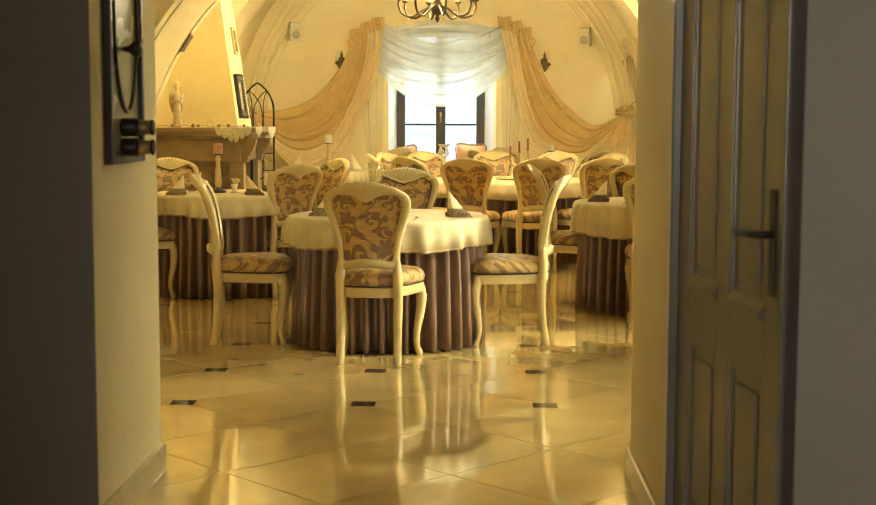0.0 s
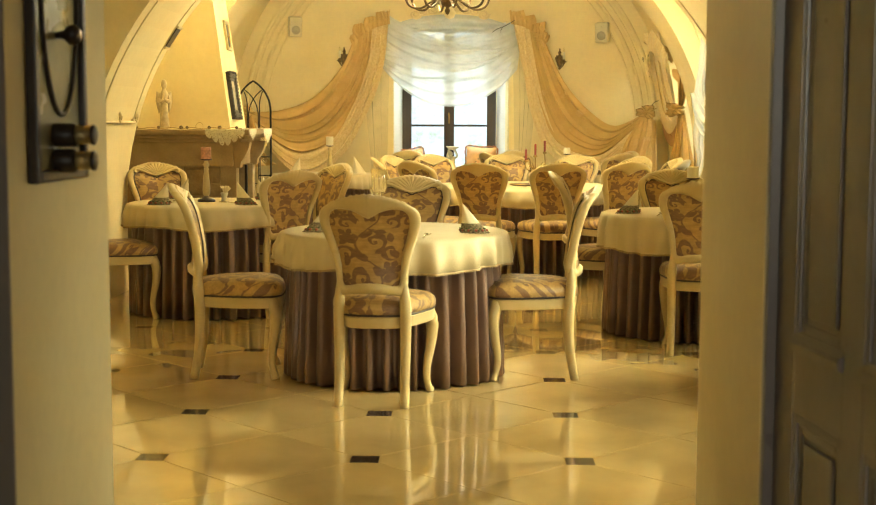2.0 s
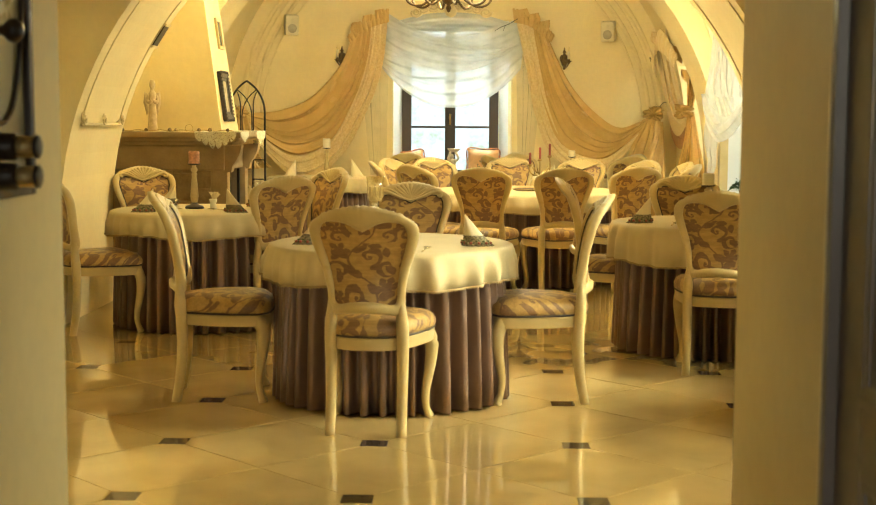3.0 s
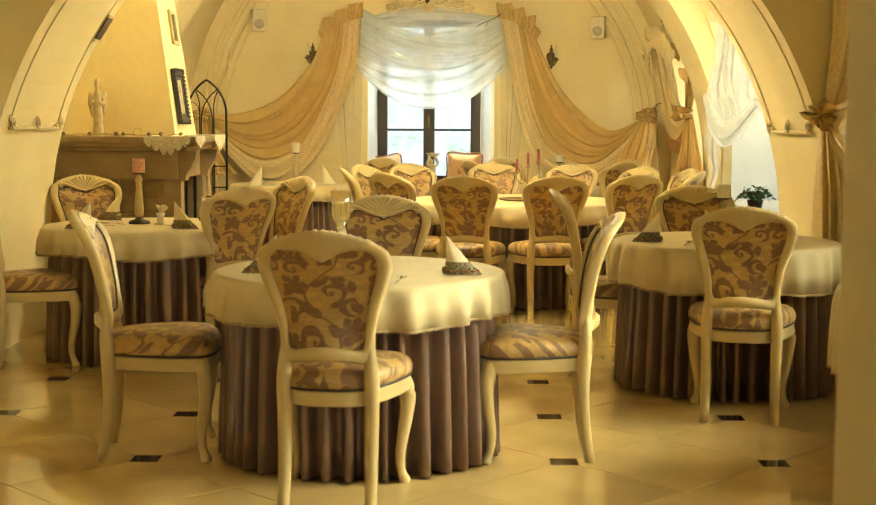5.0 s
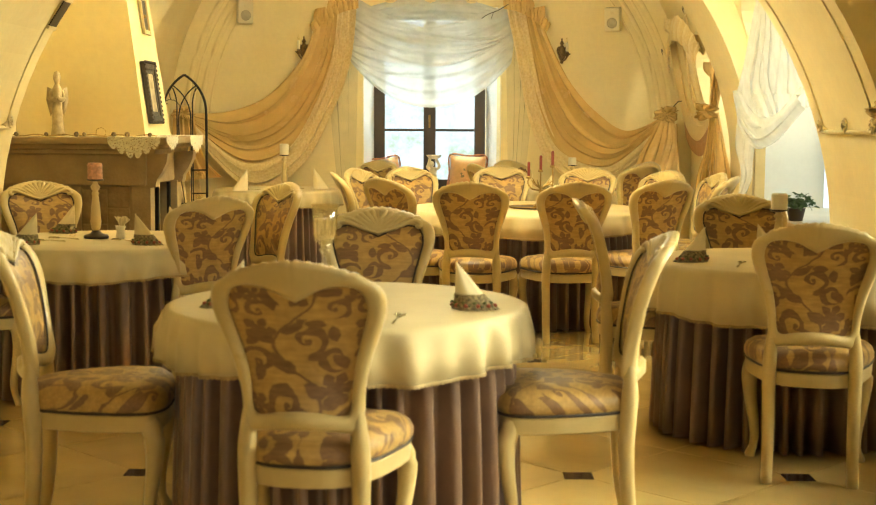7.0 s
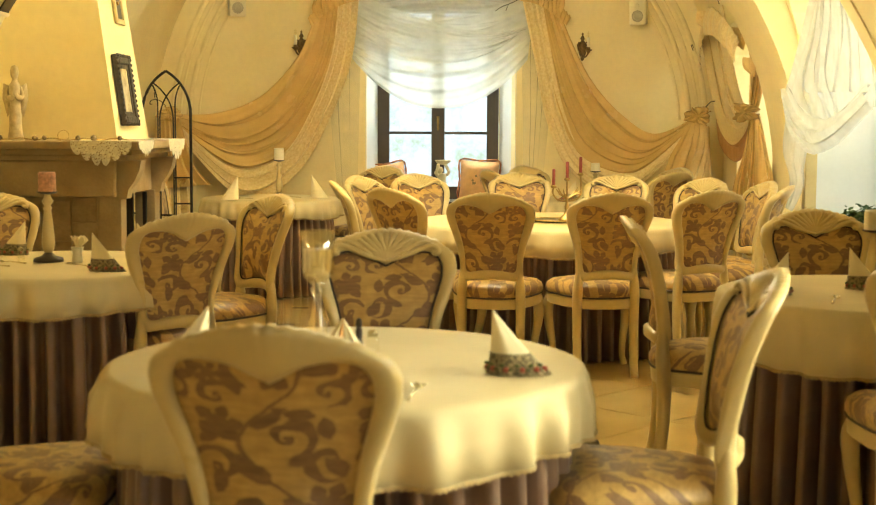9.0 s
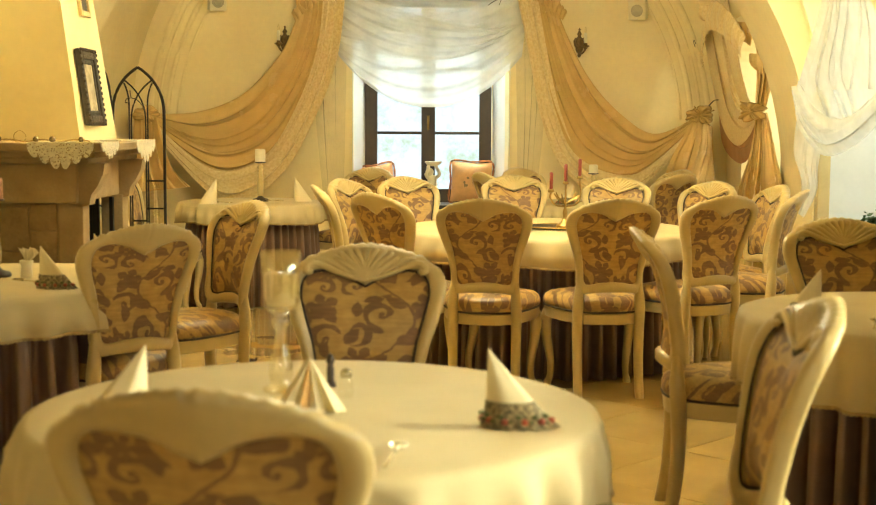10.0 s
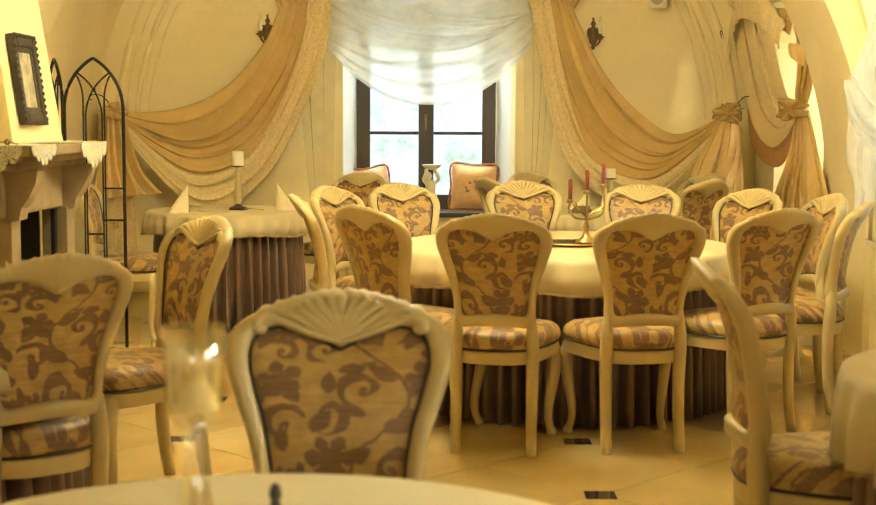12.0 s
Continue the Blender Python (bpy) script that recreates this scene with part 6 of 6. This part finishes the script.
for row in ((.18, 7.38, -8), (-1.55, 10.06, 95), (-1.52, 10.18, 80), (-1.20, 10.05, 60), (1.55, 9.05, -20), (-1.30, 15.2, 90), (-.95, 15.45, 80), (1.4, 15.4, 30)):
    spoon(*row)
posy = thing("napkin_vase", "small white vase with crumpled paper napkins", "vase", pose(-1.33, 10.28, TOP))
part("vase", lathe([(.022, 0), (.024, .01), (.020, .04), (.028, .065), (.025, .066)], 12), PORCELAIN, posy, smooth=True)
rnd = random.Random(3)
for k in range(7):
    a = k * .9
    bm = bmesh.new()
    q = [(0, 0, .05), (.018 + .03 * math.cos(a), .03 * math.sin(a), .09 + rnd.uniform(0, .025)), (.03 * math.cos(a + .5), .03 * math.sin(a + .5), .115), (-.012, 0, .085)]
    bm.faces.new([bm.verts.new(p) for p in q])
    part("paper", bm, NAPKIN, posy).modifiers.new("thickness", "SOLIDIFY").thickness = .002

# candelabra on its tray
tray = thing("serving_tray", "dark round tray with a gilded rim on the large table", "tray", pose(.92, 12.93, TOP))
part("plate", lathe([(.0, .001), (.15, .002), (.17, .010), (.168, .014), (.148, .006), (.0, .005)], 28), DARKWOOD, tray, smooth=True)
part("rim", tube([(.169 * math.cos(2 * math.pi * i / 36), .169 * math.sin(2 * math.pi * i / 36), .013) for i in range(36)], .004, 6, closed=True), BRASS, tray, "gilded rim")
cb = thing("candelabra", "branched brass candelabra with dark red candles on a tray", "candelabra", pose(.98, 12.95, TOP + .006))
part("foot", lathe([(.055, 0), (.05, .012), (.022, .035), (.012, .06), (.016, .085), (.008, .11), (.010, .15)], 14), BRASS, cb, smooth=True)
for dx, dy, hh in ((-.085, -.03, .20), (.0, -.01, .245), (.085, .03, .275)):
    br = part("branch", tube(spline([(0, 0, .12), (dx * .7, dy, .13), (dx * 1.05, dy, .17), (dx, dy, hh)], 4), .006, 6), BRASS, cb, smooth=True)
    part("cup", lathe([(.006, 0), (.020, .006), (.017, .02), (.012, .02)], 10, at=(dx, dy, hh)), BRASS, br, smooth=True)
    part("candle", lathe([(.010, hh + .012), (.010, hh + .115), (.004, hh + .12)], 10, at=(dx, dy, 0)), REDWAX, br, "dark red taper candle", smooth=True)
rnd = random.Random(2)
for k in range(10):
    a = rnd.uniform(0, 6.28)
    r = rnd.uniform(.04, .09)
    part("leaf_spray", tube(spline([(0, 0, .13), (r * .6 * math.cos(a), r * .6 * math.sin(a), .16), (r * math.cos(a), r * math.sin(a), .16 + rnd.uniform(0, .06))], 3), [.003, .004, .005, .006, .005, .004, .002], 5), BRASS, cb)

# pot plant on the sill
plant = thing("pot_plant", "small leafy green plant in a dark pot on the niche sill", "plant", pose(2.66, 12.50, .714))
part("pot", lathe([(.045, 0), (.062, .08), (.066, .085), (.060, .085), (.05, .07), (.0, .07)], 14), DARKWOOD, plant, smooth=True)
LEAF = material("green leaf", (.045, .10, .02), .5, vary=.25, scale=30, fine=80)
rnd = random.Random(6)
leaf_meshes = []
for k in range(4):
    bm = bmesh.new()
    w, ln = .010 + .003 * k, .030 + .006 * k
    q = [(0, 0, 0), (w, .3 * ln, .004), (.7 * w, .75 * ln, .002), (0, ln, -.004), (-.7 * w, .75 * ln, .002), (-w, .3 * ln, .004)]
    bm.faces.new([bm.verts.new(p) for p in q])
    me = bpy.data.meshes.new("leaf")
    bm.to_mesh(me)
    bm.free()
    me.materials.append(LEAF)
    leaf_meshes.append(me)
for k in range(170):
    v = Vector((rnd.gauss(0, 1), rnd.gauss(0, 1), abs(rnd.gauss(0, 1)))).normalized() * rnd.uniform(.04, .12)
    ob = new("leaf", leaf_meshes[k % 4])
    ob.parent = plant
    ob.matrix_local = Matrix.Translation((v.x * 1.15, v.y * 1.15, .09 + v.z * .85)) @ Euler((rnd.uniform(-.9, .9), rnd.uniform(-.6, .6), rnd.uniform(0, 6.28))).to_matrix().to_4x4()

# ---- doorway ----
BASE = material("pale marble baseboard", (.66, .54, .32), .18, vary=.06, scale=9, fine=50, bump=.0)
structure(mesh_object("baseboard", boxes((DX0, DX0 + .016, DY0 + .01, Y0 + .016, 0, .105), bevel=.005), BASE), "pale marble baseboard in the doorway", "baseboard")
structure(mesh_object("baseboard", boxes((DX1 - .016, DX1, DY0 + .01, Y0 + .016, 0, .105), bevel=.005), BASE), "pale marble baseboard in the doorway", "baseboard")

door = structure(new("door_1"), "open dark painted panelled door leaf", "door")
hx, hy = 1.125, 3.85
ang = math.degrees(math.atan2(2.96 - hy, 1.235 - hx))
door.matrix_world = pose(hx, hy, 0, 0, 0, ang) @ Matrix.Scale(-1, 4, (0, 1, 0))
W, T = .90, .045
# leaf coordinates: x along the leaf from the hinge, y through it, room side at y = 0
part("leaf_core", boxes((0, W, -T + .004, -.012, .01, 2.12)), DOORPAINT, door)
for x0, x1 in ((0, .12), (.40, .50), (W - .12, W)):
    part("stile", boxes((x0, x1, -T, 0, .01, 2.12), bevel=.003), DOORPAINT, door)
for x0, x1 in ((.12, .40), (.50, W - .12)):
    for z0, z1 in ((.01, .16), (.69, .855), (2.0, 2.12)):
        part("rail", boxes((x0, x1, -T, -.0005, z0, z1), bevel=.003), DOORPAINT, door)
    for z0, z1 in ((.16, .69), (.855, 2.0)):
        for e, hh in ((.0, .009), (.022, .004)):
            for b in ((x0 + e, x0 + e + .02, z0 + e, z1 - e), (x1 - e - .02, x1 - e, z0 + e, z1 - e), (x0 + e + .02, x1 - e - .02, z0 + e, z0 + e + .02), (x0 + e + .02, x1 - e - .02, z1 - e - .02, z1 - e)):
                part("moulding", boxes((b[0], b[1], -.012, -.012 + hh + .001, b[2], b[3]), bevel=.004), DOORPAINT, door)
        part("panel", boxes((x0 + .055, x1 - .055, -.012, -.004, z0 + .055, z1 - .055), bevel=.006), DOORPAINT, door)
        bm = bmesh.new()
        ends = [[bm.verts.new((x, y, z)) for y, z in ((-.012, z0 + .030), (.004, z0 + .004), (.012, z0 - .004), (.010, z0 - .022), (-.002, z0 - .026), (-.012, z0 - .026))] for x in (x0 + .004, x1 - .004)]
        bm.faces.new(ends[0])
        bm.faces.new(ends[1][::-1])
        for i in range(6):
            bm.faces.new((ends[0][i], ends[1][i], ends[1][(i + 1) % 6], ends[0][(i + 1) % 6]))
        part("ledge_moulding", bm, DOORPAINT, door)
plate = part("lock_plate", boxes((W - .085, W - .04, 0, .006, .90, 1.16), bevel=.004), IRON, door)
part("door_handle", tube(spline([(W - .062, .006, 1.05), (W - .062, .045, 1.05), (W - .085, .055, 1.05), (W - .19, .055, 1.045)], 5), .009, 8), IRON, door, "dark iron lever handle", smooth=True)
structure(mesh_object("door_frame", boxes((DX1 + .002, DX1 + .09, DY0 - .03, DY0 + .002, 0, DH), bevel=.004), DOORPAINT), "dark door frame", "door frame")

# framed board on the door reveal, purpose unknown
bd = thing("wall_telephone", "dark framed wall board with an oval rim and two brass-capped cylinders", "wall board", pose(DX0, 4.02, 1.18, 0, 0, 90))
PALEBRASS = material("pale worn brass", (.62, .48, .22), .4, metal=.7, vary=.1, scale=30)
DULL = material("dull glass panel", (.30, .27, .16), .25, vary=.1, scale=6, fine=30, bump=0)
BW, BH = .44, .79
part("board", boxes((.02, BW - .02, -.012, 0, .02, BH - .02)), DULL, bd)
for b in ((0, .03, 0, BH), (BW - .03, BW, 0, BH), (.03, BW - .03, 0, .03), (.03, BW - .03, BH - .03, BH)):
    part("frame_border", boxes((b[0], b[1], -.028, 0, b[2], b[3]), bevel=.005), DARKWOOD, bd)
part("oval_rim", tube([(BW / 2 + .02 + .15 * math.cos(2 * math.pi * i / 40), -.016, .47 + .30 * math.sin(2 * math.pi * i / 40)) for i in range(40)], .007, 6, closed=True), DARKWOOD, bd)
part("knob", lathe([(.008, 0), (.012, .02), (.026, .035), (.028, .05), (.018, .062), (.0, .066)], 14), DARKWOOD, bd, smooth=True).matrix_local = Matrix.Translation((BW / 2, -.012, .375)) @ Euler((radians(90), 0, 0)).to_matrix().to_4x4()
for z in (.052, .118):
    cy = part("cylinder", lathe([(.030, 0), (.031, .006), (.031, .050), (.025, .056)], 18), DARKWOOD, bd, smooth=True)
    cy.matrix_local = Matrix.Translation((.19, -.012, z)) @ Euler((radians(90), 0, 0)).to_matrix().to_4x4()
    part("brass_cap", lathe([(.023, .056), (.024, .060), (.024, .096), (.0, .096)], 18), PALEBRASS, cy, "pale brass cap", smooth=True)
    part("end_ring", lathe([(.024, .096), (.026, .097), (.026, .103), (.020, .106), (.0, .106)], 18), DARKWOOD, cy, smooth=True)

# ---- floor tiles, laid diagonally, with dark inserts ----
TILE = material("polished cream tile", (0.70, 0.505, 0.205), 0.04, even=True, spec=0.7, vary=0.03, scale=2.6, fine=14, bump=0.0, second=(0.57, 0.41, 0.165), rand=0.06)
tb = TILE.node_tree.nodes["Principled BSDF"]
tb.inputs["Coat Weight"].default_value, tb.inputs["Coat Roughness"].default_value, tb.inputs["Coat IOR"].default_value = 0.60, 0.035, 1.6
INSERT = material("polished dark insert", (0.06, 0.04, 0.03), 0.06, even=True, vary=0.15, scale=20, fine=90, bump=0.0)
LT, TH, GAP = 0.85, 0.012, 0.0022
HI = 0.055


def tile_mesh(name, cut_x, cut_y0, cut_y1):
    h = LT / 2 - GAP * 1.4
    c = HI + GAP
    pts = []
    for sx, sy, cut in ((1, 0, cut_x), (0, 1, cut_y1), (-1, 0, cut_x), (0, -1, cut_y0)):
        if cut:
            e = LT / 2 - c
            f = h - e
            pts += [(sx * e, -sx * f), (sx * e, sx * f)] if sx else [(sy * f, sy * e), (-sy * f, sy * e)]
        else:
            pts.append((sx * h, sy * h))
    bm = bmesh.new()
    top = [bm.verts.new((x, y, 0)) for x, y in pts]
    mid = [bm.verts.new((x, y, -0.004)) for x, y in pts]
    low = [bm.verts.new((x, y, -TH)) for x, y in pts]
    bm.faces.new(top)
    for i in range(len(pts)):
        j = (i + 1) % len(pts)
        bm.faces.new((top[i], mid[i], mid[j], top[j]))
        bm.faces.new((mid[i], low[i], low[j], mid[j]))
    bmesh.ops.recalc_face_normals(bm, faces=bm.faces[:])
    me = bpy.data.meshes.new(name)
    bm.to_mesh(me)
    bm.free()
    me.materials.append(TILE)
    return me


T_ACROSS, T_ALONG, T_FIRST, T_PLAIN = tile_mesh("tile", True, False, False), tile_mesh("tile", False, True, True), tile_mesh("tile", False, False, True), tile_mesh("tile", False, False, False)
INS = bpy.data.meshes.new("insert")
bm = boxes((-HI, HI, -HI, HI, -TH, -0.0004))
bm.to_mesh(INS)
bm.free()
INS.materials.append(INSERT)
for r in range(-11, 14):
    y = 6.0 + LT * r
    for c in range(-4, 5):
        x = LT * c
        if (XC - 2.85 if y > 3.7 else -2.3) < x + LT / 2 < XC + 2.85:
            ob = new("tile", T_ACROSS if r >= 0 else T_PLAIN)
            ob.parent, ob.location = floor, (x + LT / 2, y, 0)
        if (XC - 2.95 if y > 3.2 else -2.3) < x < XC + 2.95 and y < 16.8:
            ob = new("tile", T_ALONG if r >= 0 else (T_FIRST if r == -1 else T_PLAIN))
            ob.parent, ob.location = floor, (x, y + LT / 2, 0)
        if r >= 0 and XC - 2.65 < x < XC + 2.65:
            ob = new("tile_insert", INS)
            ob.parent, ob.location = floor, (x, y, 0)
